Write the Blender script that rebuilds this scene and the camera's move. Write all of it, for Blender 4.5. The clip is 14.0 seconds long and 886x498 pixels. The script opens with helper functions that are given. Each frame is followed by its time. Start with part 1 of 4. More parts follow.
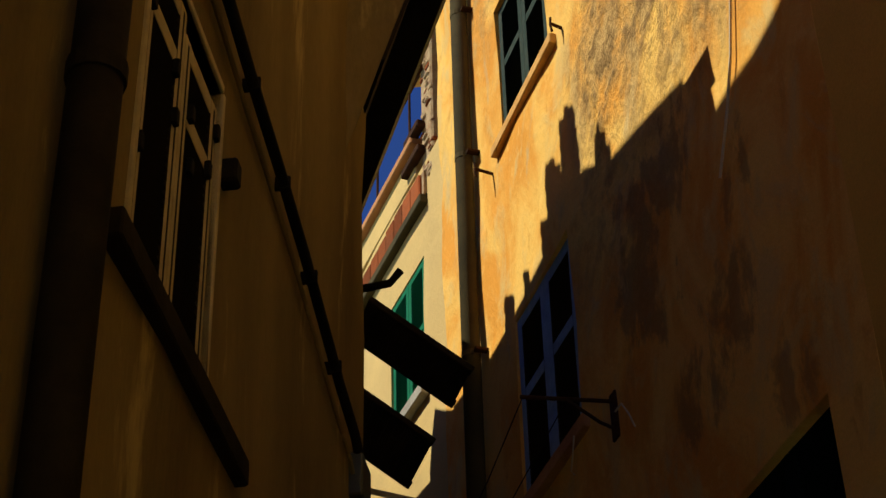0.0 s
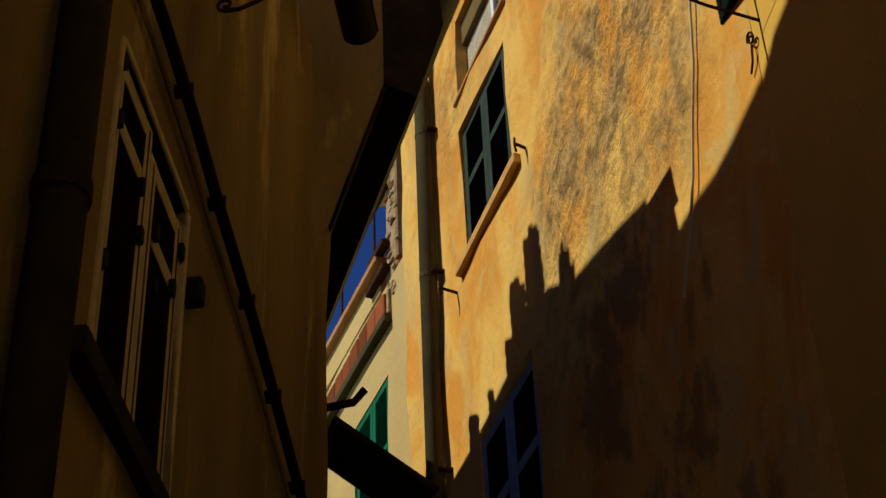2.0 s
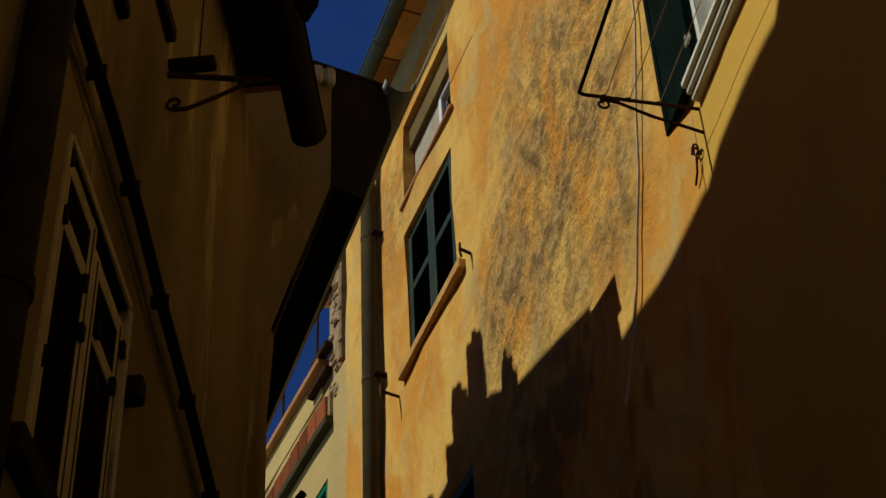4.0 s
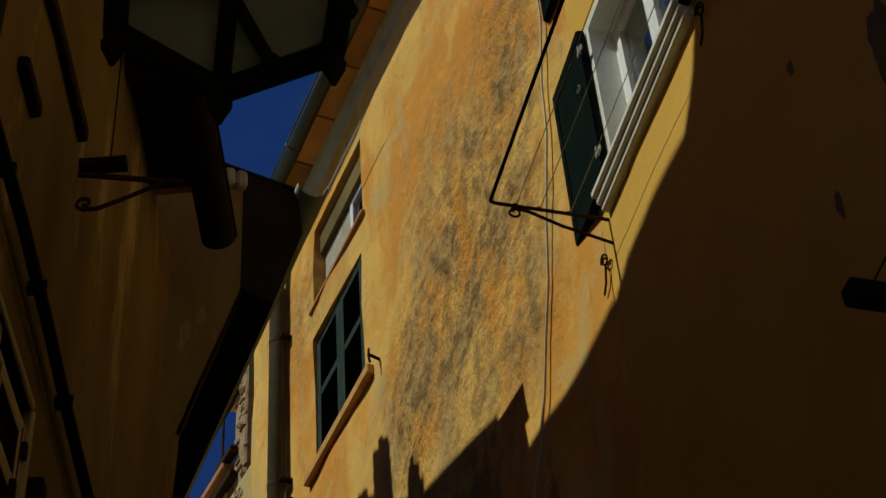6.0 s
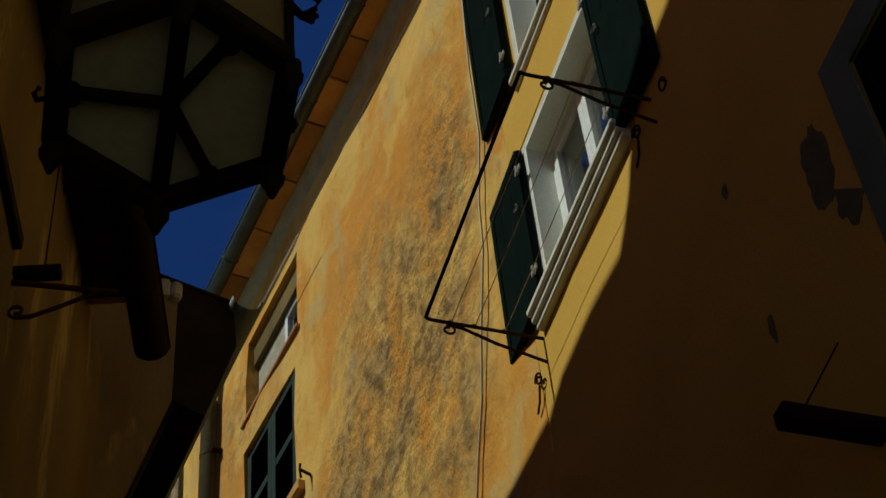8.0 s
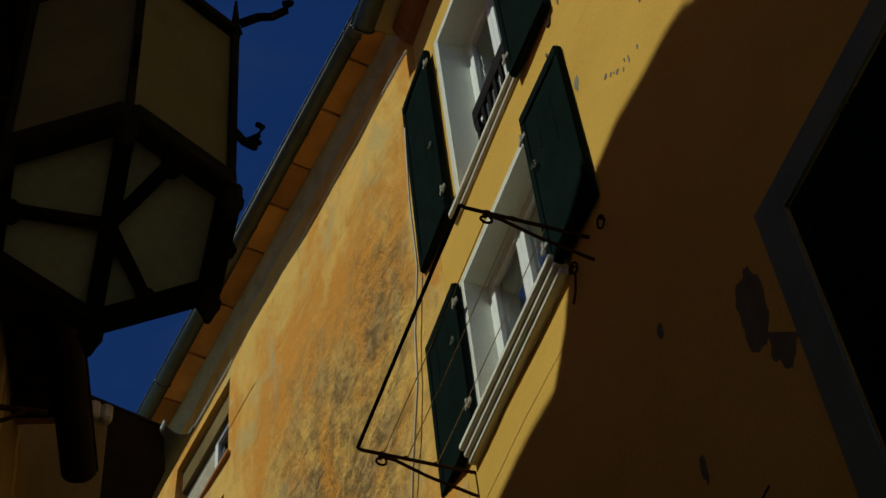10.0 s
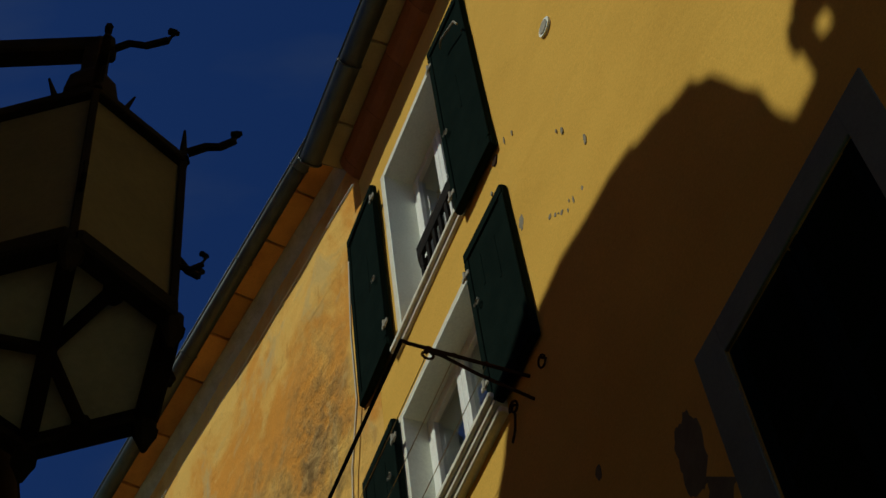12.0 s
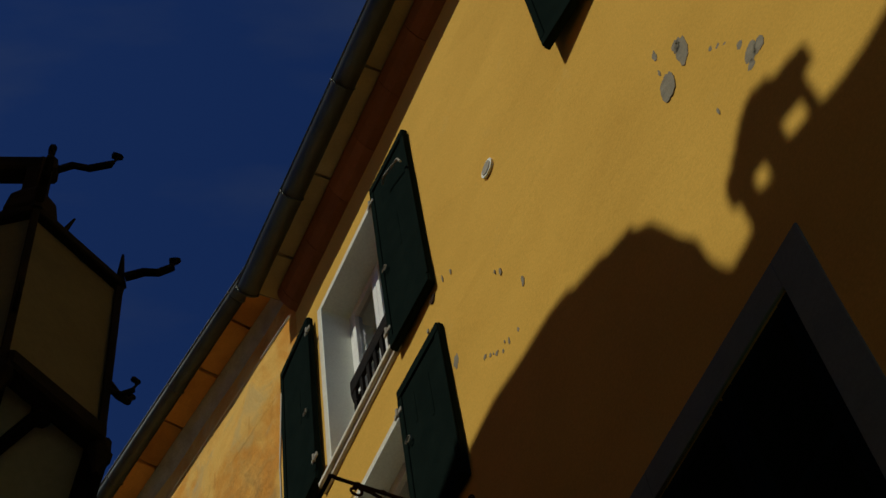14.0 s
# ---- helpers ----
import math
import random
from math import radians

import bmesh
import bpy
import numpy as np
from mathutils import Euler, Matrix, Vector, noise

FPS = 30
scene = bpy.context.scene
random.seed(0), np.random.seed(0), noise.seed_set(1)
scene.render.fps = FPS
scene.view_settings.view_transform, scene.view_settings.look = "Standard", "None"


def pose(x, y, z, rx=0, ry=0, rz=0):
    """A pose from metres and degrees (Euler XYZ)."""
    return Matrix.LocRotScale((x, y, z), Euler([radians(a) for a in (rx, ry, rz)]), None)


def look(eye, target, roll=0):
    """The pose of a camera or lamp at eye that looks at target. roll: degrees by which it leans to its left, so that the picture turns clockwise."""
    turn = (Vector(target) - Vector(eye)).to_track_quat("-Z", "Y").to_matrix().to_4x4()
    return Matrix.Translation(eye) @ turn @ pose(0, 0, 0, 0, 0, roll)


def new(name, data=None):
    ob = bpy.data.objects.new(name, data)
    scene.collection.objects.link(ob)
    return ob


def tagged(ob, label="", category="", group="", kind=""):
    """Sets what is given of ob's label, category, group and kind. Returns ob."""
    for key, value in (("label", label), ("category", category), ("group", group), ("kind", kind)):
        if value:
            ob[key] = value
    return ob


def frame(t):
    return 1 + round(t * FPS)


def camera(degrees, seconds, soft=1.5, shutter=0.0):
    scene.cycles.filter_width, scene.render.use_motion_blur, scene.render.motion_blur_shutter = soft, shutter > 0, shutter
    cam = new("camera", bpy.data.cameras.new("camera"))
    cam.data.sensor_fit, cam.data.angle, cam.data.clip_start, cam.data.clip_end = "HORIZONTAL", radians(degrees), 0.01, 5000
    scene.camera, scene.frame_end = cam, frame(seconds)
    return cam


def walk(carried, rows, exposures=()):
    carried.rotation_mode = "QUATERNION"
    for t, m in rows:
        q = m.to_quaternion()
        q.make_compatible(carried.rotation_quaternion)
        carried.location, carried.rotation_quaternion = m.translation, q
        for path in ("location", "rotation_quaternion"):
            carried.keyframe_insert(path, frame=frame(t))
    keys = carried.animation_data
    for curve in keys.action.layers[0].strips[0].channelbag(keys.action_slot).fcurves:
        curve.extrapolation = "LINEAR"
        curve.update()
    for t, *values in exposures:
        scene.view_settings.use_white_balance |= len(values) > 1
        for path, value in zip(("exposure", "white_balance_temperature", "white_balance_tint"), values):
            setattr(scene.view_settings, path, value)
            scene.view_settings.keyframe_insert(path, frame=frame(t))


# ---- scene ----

# camera: stands in a small square and tilts up
LENS = 2 * math.degrees(math.atan(784 / 3200))
cam = camera(LENS, 14.0)
EYE = 1.6
TURNS = [
    (0.0, 125.825, 1.307, 12.051), (0.5, 126.850, 1.602, 11.915), (1.0, 127.694, 1.695, 11.655),
    (1.5, 128.639, 1.916, 11.523), (2.0, 129.561, 1.928, 11.111), (4.5, 133.545, 2.291, 8.161),
    (5.0, 134.323, 2.532, 7.282), (5.5, 135.136, 2.937, 6.625), (6.0, 136.004, 3.358, 6.144),
    (6.5, 136.871, 3.752, 5.666), (7.0, 137.714, 3.825, 5.047), (7.5, 138.588, 3.992, 4.513),
    (8.0, 139.538, 4.072, 3.889), (10.5, 144.502, 4.611, 0.554), (11.0, 145.529, 4.751, -0.017),
    (11.5, 146.569, 4.889, -0.616), (12.0, 147.578, 5.014, -1.273), (12.5, 148.563, 5.160, -1.929),
    (13.0, 149.529, 5.206, -2.830), (13.5, 150.538, 5.370, -3.561), (14.0, 151.624, 5.480, -4.447),
]
EXPOSURE = [(0.0, 0.27, 6400, 8), (2.0, -0.22, 6200, 5), (5.0, -0.76, 5900, 2), (8.0, -0.92, 5650, -3), (11.0, -0.95, 5800, -5), (14.0, -1.12, 6200, 4)]
walk(cam, [(t, pose(0, 0, EYE, rx, ry, rz)) for t, rx, ry, rz in TURNS], EXPOSURE)

# light: a clear sky and a high sun from over the houses on the left, square to the sunlit walls
SUN_AZ, SUN_EL = -111.0, 51.2


def heading(az):
    return Vector((math.sin(radians(az)), math.cos(radians(az)), 0))


SUN_WAY = heading(SUN_AZ) * math.cos(radians(SUN_EL)) + Vector((0, 0, math.sin(radians(SUN_EL))))
world = bpy.data.worlds.new("sky")
scene.world = world
world.use_nodes = True
wn = world.node_tree
sky = wn.nodes.new("ShaderNodeTexSky")
sky.sky_type, sky.sun_disc = "NISHITA", False
sky.sun_elevation, sky.sun_rotation = radians(SUN_EL), radians(SUN_AZ)
sky.air_density, sky.dust_density, sky.ozone_density = 1.0, 0.3, 3.0
deep = wn.nodes.new("ShaderNodeMix")
deep.data_type, deep.blend_type = "RGBA", "MULTIPLY"
deep.inputs[0].default_value, deep.inputs[7].default_value = 1.0, (0.40, 0.62, 1.25, 1)
wn.links.new(sky.outputs[0], deep.inputs[6])
# thin wisps of high cloud
wc = wn.nodes.new("ShaderNodeTexCoord")
wm = wn.nodes.new("ShaderNodeMapping")
wm.inputs["Scale"].default_value, wm.inputs["Rotation"].default_value = (3.0, 9.0, 4.0), (0.3, 0.2, 0.5)
wt = wn.nodes.new("ShaderNodeTexNoise")
wt.inputs["Scale"].default_value, wt.inputs["Detail"].default_value = 1.6, 7
wr = wn.nodes.new("ShaderNodeMapRange")
wr.inputs["From Min"].default_value, wr.inputs["From Max"].default_value, wr.inputs["To Max"].default_value = 0.50, 0.74, 0.22
veil = wn.nodes.new("ShaderNodeMix")
veil.data_type = "RGBA"
veil.inputs[7].default_value = (2.2, 2.6, 3.2, 1)
wn.links.new(wc.outputs["Generated"], wm.inputs[0])
wn.links.new(wm.outputs[0], wt.inputs["Vector"])
wn.links.new(wt.outputs["Fac"], wr.inputs["Value"])
wn.links.new(wr.outputs[0], veil.inputs[0])
wn.links.new(deep.outputs[2], veil.inputs[6])
wn.links.new(veil.outputs[2], wn.nodes["Background"].inputs[0])
wn.nodes["Background"].inputs[1].default_value = 0.05
sun = new("sun", bpy.data.lights.new("sun", "SUN"))
sun.data.energy, sun.data.angle, sun.data.color = 5.0, radians(0.4), (1.0, 0.93, 0.78)
sun.matrix_world = look(SUN_WAY * 60, (0, 0, 0))


# ---- materials ----
def material(name, base, rough=0.8, metal=0.0, other=None, scale=3.0, contrast=0.5, bump=0.3, grain=60.0,
             third=None, third_scale=0.8, third_at=0.6, streak=1.0, island=0.0):
    """A surface with a base colour, broad patches of a second and third colour, fine grain and relief."""
    m = bpy.data.materials.new(name)
    m.use_nodes = True
    nt = m.node_tree
    b = nt.nodes["Principled BSDF"]
    b.inputs["Roughness"].default_value, b.inputs["Metallic"].default_value = rough, metal
    b.inputs["Specular IOR Level"].default_value = 0.5 if rough < 0.5 or metal else (0.02 if rough >= 0.7 else 0.15)
    tc = nt.nodes.new("ShaderNodeTexCoord")
    mp = nt.nodes.new("ShaderNodeMapping")
    mp.inputs["Scale"].default_value = (1, 1, streak)
    nt.links.new(tc.outputs["Object"], mp.inputs[0])

    def noise_node(s, detail, rough_=0.6):
        n = nt.nodes.new("ShaderNodeTexNoise")
        n.inputs["Scale"].default_value, n.inputs["Detail"].default_value, n.inputs["Roughness"].default_value = s, detail, rough_
        nt.links.new(mp.outputs[0], n.inputs["Vector"])
        return n.outputs["Fac"]

    def ramp(fac, lo, hi):
        r = nt.nodes.new("ShaderNodeMapRange")
        r.inputs["From Min"].default_value, r.inputs["From Max"].default_value = lo, hi
        nt.links.new(fac, r.inputs["Value"])
        return r.outputs[0]

    def mix(fac, a, c, blend="MIX"):
        n = nt.nodes.new("ShaderNodeMix")
        n.data_type, n.blend_type = "RGBA", blend
        for sock, v in ((n.inputs[0], fac), (n.inputs[6], a), (n.inputs[7], c)):
            if hasattr(v, "links"):
                nt.links.new(v, sock)
            else:
                sock.default_value = v
        return n.outputs[2]

    other = other or tuple(c * 0.7 for c in base)
    broad = noise_node(scale, 8)
    col = mix(ramp(broad, 0.5 - 0.2 * contrast, 0.5 + 0.25), (*base, 1), (*other, 1))
    if third:
        col = mix(ramp(noise_node(third_scale, 9, 0.68), third_at, third_at + 0.09), col, (*third, 1))
    fine = noise_node(grain, 6, 0.7)
    g = nt.nodes.new("ShaderNodeMapRange")
    g.inputs["To Min"].default_value, g.inputs["To Max"].default_value = 0.75, 1.2
    nt.links.new(fine, g.inputs["Value"])
    gc = nt.nodes.new("ShaderNodeCombineColor")
    for i in range(3):
        nt.links.new(g.outputs[0], gc.inputs[i])
    col = mix(1.0, col, gc.outputs[0], "MULTIPLY")
    if island:
        info = nt.nodes.new("ShaderNodeObjectInfo")
        r = nt.nodes.new("ShaderNodeMapRange")
        r.inputs["To Min"].default_value, r.inputs["To Max"].default_value = 1 - island, 1 + island
        nt.links.new(info.outputs["Random"], r.inputs["Value"])
        rc = nt.nodes.new("ShaderNodeCombineColor")
        for i in range(3):
            nt.links.new(r.outputs[0], rc.inputs[i])
        col = mix(1.0, col, rc.outputs[0], "MULTIPLY")
    nt.links.new(col, b.inputs["Base Color"])
    if bump:
        bm_ = nt.nodes.new("ShaderNodeBump")
        bm_.inputs["Strength"].default_value, bm_.inputs["Distance"].default_value = bump, 0.02
        mid = noise_node(grain * 0.25, 8, 0.65)
        add = nt.nodes.new("ShaderNodeMath")
        nt.links.new(mid, add.inputs[0]), nt.links.new(broad, add.inputs[1])
        nt.links.new(add.outputs[0], bm_.inputs["Height"])
        nt.links.new(bm_.outputs[0], b.inputs["Normal"])
    return m


def mottled_plaster(name, worn, stains):
    """Old ochre limewash: cloudy colour, worn rough areas (x, z, half width, half height, strength) and dark mould stains of the same form."""
    m = bpy.data.materials.new(name)
    m.use_nodes = True
    nt = m.node_tree
    b = nt.nodes["Principled BSDF"]
    b.inputs["Roughness"].default_value, b.inputs["Specular IOR Level"].default_value = 0.93, 0.02
    tc = nt.nodes.new("ShaderNodeTexCoord")

    def put(sock, v):
        if hasattr(v, "links"):
            nt.links.new(v, sock)
        else:
            sock.default_value = v

    def clouds(scale, detail, rough=0.6, stretch=(1, 1, 1), turn=0.0, warp=0.0):
        q = nt.nodes.new("ShaderNodeMapping")
        q.inputs["Scale"].default_value, q.inputs["Rotation"].default_value = stretch, (0, radians(turn), 0)
        nt.links.new(tc.outputs["Object"], q.inputs[0])
        n = nt.nodes.new("ShaderNodeTexNoise")
        for key, v in (("Scale", scale), ("Detail", detail), ("Roughness", rough), ("Distortion", warp)):
            n.inputs[key].default_value = v
        nt.links.new(q.outputs[0], n.inputs["Vector"])
        return n.outputs["Fac"]

    def maths(op, a, c, clamp=False):
        n = nt.nodes.new("ShaderNodeMath")
        n.operation, n.use_clamp = op, clamp
        put(n.inputs[0], a), put(n.inputs[1], c)
        return n.outputs[0]

    def span(v, lo, hi, to=1.0):
        r = nt.nodes.new("ShaderNodeMapRange")
        r.interpolation_type = "SMOOTHSTEP"
        r.inputs["From Min"].default_value, r.inputs["From Max"].default_value, r.inputs["To Max"].default_value = lo, hi, to
        nt.links.new(v, r.inputs["Value"])
        return r.outputs[0]

    def mix(fac, a, c):
        n = nt.nodes.new("ShaderNodeMix")
        n.data_type = "RGBA"
        put(n.inputs[0], fac)
        put(n.inputs[6], a if hasattr(a, "links") else (*a, 1)), put(n.inputs[7], c if hasattr(c, "links") else (*c, 1))
        return n.outputs[2]

    def area(x, z, w, h, strength, turn=0.0):
        q = nt.nodes.new("ShaderNodeMapping")
        q.vector_type = "TEXTURE"
        q.inputs["Location"].default_value, q.inputs["Scale"].default_value, q.inputs["Rotation"].default_value = (x, 0, z), (w, 4, h), (0, radians(turn), 0)
        nt.links.new(tc.outputs["Object"], q.inputs[0])
        ln = nt.nodes.new("ShaderNodeVectorMath")
        ln.operation = "LENGTH"
        nt.links.new(q.outputs[0], ln.inputs[0])
        return maths("MULTIPLY", span(ln.outputs["Value"], 1.35, 0.25), strength)

    def joined(areas):
        out = 0.0
        for a in areas:
            out = maths("MAXIMUM", area(*a), out)
        return out

    wide, mid, blot = clouds(0.95, 6, 0.6, (1, 1, 0.6), 12, 0.9), clouds(2.2, 7, 0.6, (1, 1, 0.65), 14, 0.5), clouds(6.5, 7, 0.6, (1, 1, 0.85), 14, 0.15)
    speck = clouds(26, 6, 0.65, (1, 1, 0.7), 14)
    col = mix(span(wide, 0.40, 0.60), (0.80, 0.49, 0.12), (0.70, 0.315, 0.052))
    col = mix(span(mid, 0.51, 0.66, 0.8), col, (0.63, 0.44, 0.16))
    col = mix(span(clouds(1.4, 7, 0.65, (1, 1, 0.55), -20, 0.7), 0.58, 0.70, 0.75), col, (0.52, 0.40, 0.19))
    col = mix(span(blot, 0.54, 0.70, 0.5), col, (0.82, 0.52, 0.15))
    col = mix(span(clouds(4.0, 8, 0.66, (1, 1, 0.5), 16, 0.4), 0.57, 0.68, 0.5), col, (0.52, 0.24, 0.05))
    w = joined(worn)
    wf = maths("MULTIPLY", w, maths("ADD", span(mid, 0.38, 0.60, 0.7), span(blot, 0.42, 0.60, 0.55)), True)
    col = mix(wf, col, mix(span(blot, 0.40, 0.66), (0.43, 0.275, 0.105), (0.25, 0.15, 0.055)))
    col = mix(maths("MULTIPLY", wf, span(speck, 0.53, 0.68, 0.7)), col, (0.17, 0.11, 0.05))
    f = joined(stains)
    edge = maths("ADD", maths("MULTIPLY", clouds(3.3, 7, 0.66, (1, 1, 0.42), 22, 0.5), 0.7), maths("MULTIPLY", blot, 0.3))
    sf = maths("MULTIPLY", span(maths("ADD", edge, maths("MULTIPLY", f, 0.22)), 0.62, 0.72), maths("MULTIPLY", f, 1.5, True), True)
    col = mix(maths("MULTIPLY", sf, 0.55), col, (0.12, 0.095, 0.055))
    shade = nt.nodes.new("ShaderNodeMix")
    shade.data_type, shade.blend_type = "RGBA", "MULTIPLY"
    g = nt.nodes.new("ShaderNodeCombineColor")
    for i in range(3):
        nt.links.new(maths("ADD", maths("MULTIPLY", clouds(70, 5, 0.7), 0.4), 0.78), g.inputs[i])
    put(shade.inputs[0], 1.0), put(shade.inputs[6], col), put(shade.inputs[7], g.outputs[0])
    put(b.inputs["Base Color"], shade.outputs[2])
    soft = nt.nodes.new("ShaderNodeBump")
    soft.inputs["Strength"].default_value, soft.inputs["Distance"].default_value = 0.55, 0.05
    put(soft.inputs["Height"], maths("ADD", mid, maths("MULTIPLY", speck, 0.12)))
    rough = nt.nodes.new("ShaderNodeBump")
    rough.inputs["Distance"].default_value = 0.085
    put(rough.inputs["Strength"], maths("MULTIPLY", w, 0.9, True)), put(rough.inputs["Height"], maths("ADD", blot, maths("MULTIPLY", speck, 0.16)))
    put(rough.inputs["Normal"], soft.outputs[0])
    put(b.inputs["Normal"], rough.outputs[0])
    return m


OCHRE = mottled_plaster("ochre_plaster",
                        [(7.8, 10.6, 1.5, 1.9, 1.0), (8.9, 10.2, 0.7, 1.3, 0.9), (7.0, 11.6, 0.6, 1.6, 0.9), (7.2, 9.5, 0.7, 0.9, 0.7), (8.3, 12.0, 1.0, 1.0, 0.5),
                         (8.9, 9.0, 1.4, 1.0, 0.35), (11.2, 13.2, 0.9, 0.9, 0.5)],
                        [(8.3, 8.55, 0.75, 0.6, 1.0), (8.65, 8.1, 0.5, 0.6, 1.0), (8.3, 7.75, 0.5, 0.4, 0.8), (7.5, 7.1, 0.6, 0.6, 0.85), (7.95, 6.9, 0.5, 0.5, 0.85),
                         (7.9, 8.9, 0.5, 0.4, 0.7), (7.2, 7.9, 0.5, 0.6, 0.6), (8.9, 8.9, 0.5, 0.5, 0.6), (6.9, 6.4, 0.5, 0.5, 0.6)])
YELLOW = material("yellow_plaster", (0.74, 0.445, 0.085), 0.9, other=(0.64, 0.375, 0.068), scale=0.9, bump=0.14, third=(0.70, 0.44, 0.10), third_scale=2.5, third_at=0.6)
PALE = material("pale_plaster", (0.62, 0.44, 0.17), 0.9, other=(0.5, 0.36, 0.15), scale=1.3, bump=0.25)
# Gold streaks put light bounced off the sunny wall opposite into the colour.
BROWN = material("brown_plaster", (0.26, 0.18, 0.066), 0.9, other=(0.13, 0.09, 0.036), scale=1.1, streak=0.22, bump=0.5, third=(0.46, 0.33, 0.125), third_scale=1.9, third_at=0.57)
WHITE = material("white_plaster", (0.90, 0.93, 0.84), 0.8, other=(0.84, 0.87, 0.78), scale=4, bump=0.15)
PAINT = material("white_window_paint", (0.90, 0.90, 0.84), 0.45, other=(0.84, 0.83, 0.77), scale=6, bump=0.05)
LEDGE = material("pale_limewashed_stone", (0.78, 0.75, 0.62), 0.85, other=(0.64, 0.59, 0.46), scale=6, bump=0.3)
STONE = material("grey_stone", (0.40, 0.37, 0.30), 0.85, other=(0.28, 0.26, 0.21), scale=5, bump=0.4)
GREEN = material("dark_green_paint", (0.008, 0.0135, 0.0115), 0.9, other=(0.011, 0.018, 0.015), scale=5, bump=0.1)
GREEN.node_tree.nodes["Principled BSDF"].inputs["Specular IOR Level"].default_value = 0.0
BRIGHT_GREEN = material("bright_green_paint", (0.015, 0.16, 0.075), 0.7, other=(0.01, 0.11, 0.05), scale=5, bump=0.1)
GREYGREEN = material("weathered_green_paint", (0.035, 0.055, 0.043), 0.75, other=(0.065, 0.075, 0.058), scale=7, bump=0.3)
BLUE = material("grey_blue_paint", (0.27, 0.40, 0.58), 0.7, other=(0.18, 0.27, 0.40), scale=6, bump=0.15)
CREAM = material("cream_shutter_paint", (0.52, 0.41, 0.22), 0.7, other=(0.38, 0.29, 0.15), scale=7, bump=0.15)
IRON = material("black_iron", (0.012, 0.011, 0.010), 0.75, other=(0.025, 0.018, 0.012), metal=0.0, scale=9, bump=0.25)
RUST = material("rusty_iron", (0.06, 0.028, 0.014), 0.8, other=(0.025, 0.015, 0.01), metal=0.0, scale=12, bump=0.3)
ZINC = material("grey_green_zinc", (0.09, 0.10, 0.085), 0.5, other=(0.05, 0.055, 0.05), metal=0.5, scale=4, bump=0.15)
PIPE = material("olive_pipe_metal", (0.085, 0.068, 0.032), 0.8, other=(0.05, 0.042, 0.024), metal=0.0, scale=2.5, bump=0.15)
TILE = material("terracotta_tile", (0.62, 0.31, 0.085), 0.85, other=(0.40, 0.19, 0.06), scale=3, bump=0.3, island=0.3)
BRICK = material("red_brick", (0.27, 0.075, 0.025), 0.9, other=(0.20, 0.07, 0.03), scale=7, bump=0.5, island=0.35)
MORTAR = material("rubble_mortar", (0.45, 0.33, 0.18), 0.95, other=(0.25, 0.13, 0.07), scale=9, bump=0.9)
SILL = material("terracotta_sill", (0.50, 0.24, 0.10), 0.8, other=(0.36, 0.17, 0.07), scale=5, bump=0.2)
OCHRE_SILL = material("ochre_painted_sill", (0.66, 0.38, 0.12), 0.85, other=(0.50, 0.26, 0.08), scale=6, bump=0.3)
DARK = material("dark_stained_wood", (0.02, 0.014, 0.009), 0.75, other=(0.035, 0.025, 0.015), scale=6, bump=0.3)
CABLE = material("cream_cable", (0.62, 0.52, 0.34), 0.6, scale=8, bump=0.0)
TAN = material("tan_tile", (0.40, 0.32, 0.18), 0.85, other=(0.30, 0.24, 0.14), scale=3, bump=0.3, island=0.15)
REDTILE = material("dark_red_tile", (0.30, 0.12, 0.05), 0.85, other=(0.22, 0.09, 0.04), scale=4, bump=0.3, island=0.2)
PATCH = material("patched_grey_plaster", (0.52, 0.46, 0.33), 0.95, other=(0.36, 0.30, 0.20), scale=6, bump=0.7)
# Unseen ground, toned pale green to bounce fill into the shaded walls.
PAVING = material("street_paving", (0.38, 0.46, 0.33), 0.85, other=(0.32, 0.39, 0.28), scale=2, bump=0.4)
# Lantern's bottom glass, paled to stand in for light coming through it.
PALED_GLASS = material("paled_lantern_glass", (0.47, 0.44, 0.35), 0.6, other=(0.37, 0.345, 0.27), scale=5, third=(0.10, 0.08, 0.05), third_scale=7, third_at=0.66, bump=0.05)
OPAL = material("dusty_opal_glass", (0.19, 0.165, 0.105), 0.45, other=(0.14, 0.12, 0.08), scale=6, third=(0.15, 0.12, 0.08), third_scale=9, third_at=0.62, bump=0.05)
ob_ = OPAL.node_tree.nodes["Principled BSDF"]
ob_.inputs["Transmission Weight"].default_value, ob_.inputs["IOR"].default_value = 0.3, 1.1
# Dark colour for added boxes that stand in for unlit rooms.
ROOM_SHADE = material("unlit_room_dark", (0.10, 0.09, 0.08), 0.9, scale=2, bump=0.1)
GLASS = bpy.data.materials.new("window_glass")
GLASS.use_nodes = True
gb = GLASS.node_tree.nodes["Principled BSDF"]
gb.inputs["Base Color"].default_value = (0.8, 0.85, 0.85, 1)
gb.inputs["Roughness"].default_value, gb.inputs["Transmission Weight"].default_value = 0.04, 1.0


# ---- geometry helpers ----
def facing(az, distance, side):
    """A wall's own frame: x along the wall, y out of its face, z up. side +1: the wall stands right of the street."""
    u, n = heading(az), heading(az + 90)
    out = -n if side > 0 else n
    x = u if side > 0 else -u
    m = Matrix((x, out, Vector((0, 0, 1)))).transposed().to_4x4()
    m.translation = n * distance
    return m


FAR = facing(-28.5, 4.0, 1)
NEAR = facing(-20.3, 3.085, 1)
LEFT = facing(-3.5, -1.55, -1)
ALLEY_FRAME = facing(-27.5, 2.1, -1)
END = facing(-32.0, 4.774, 1)


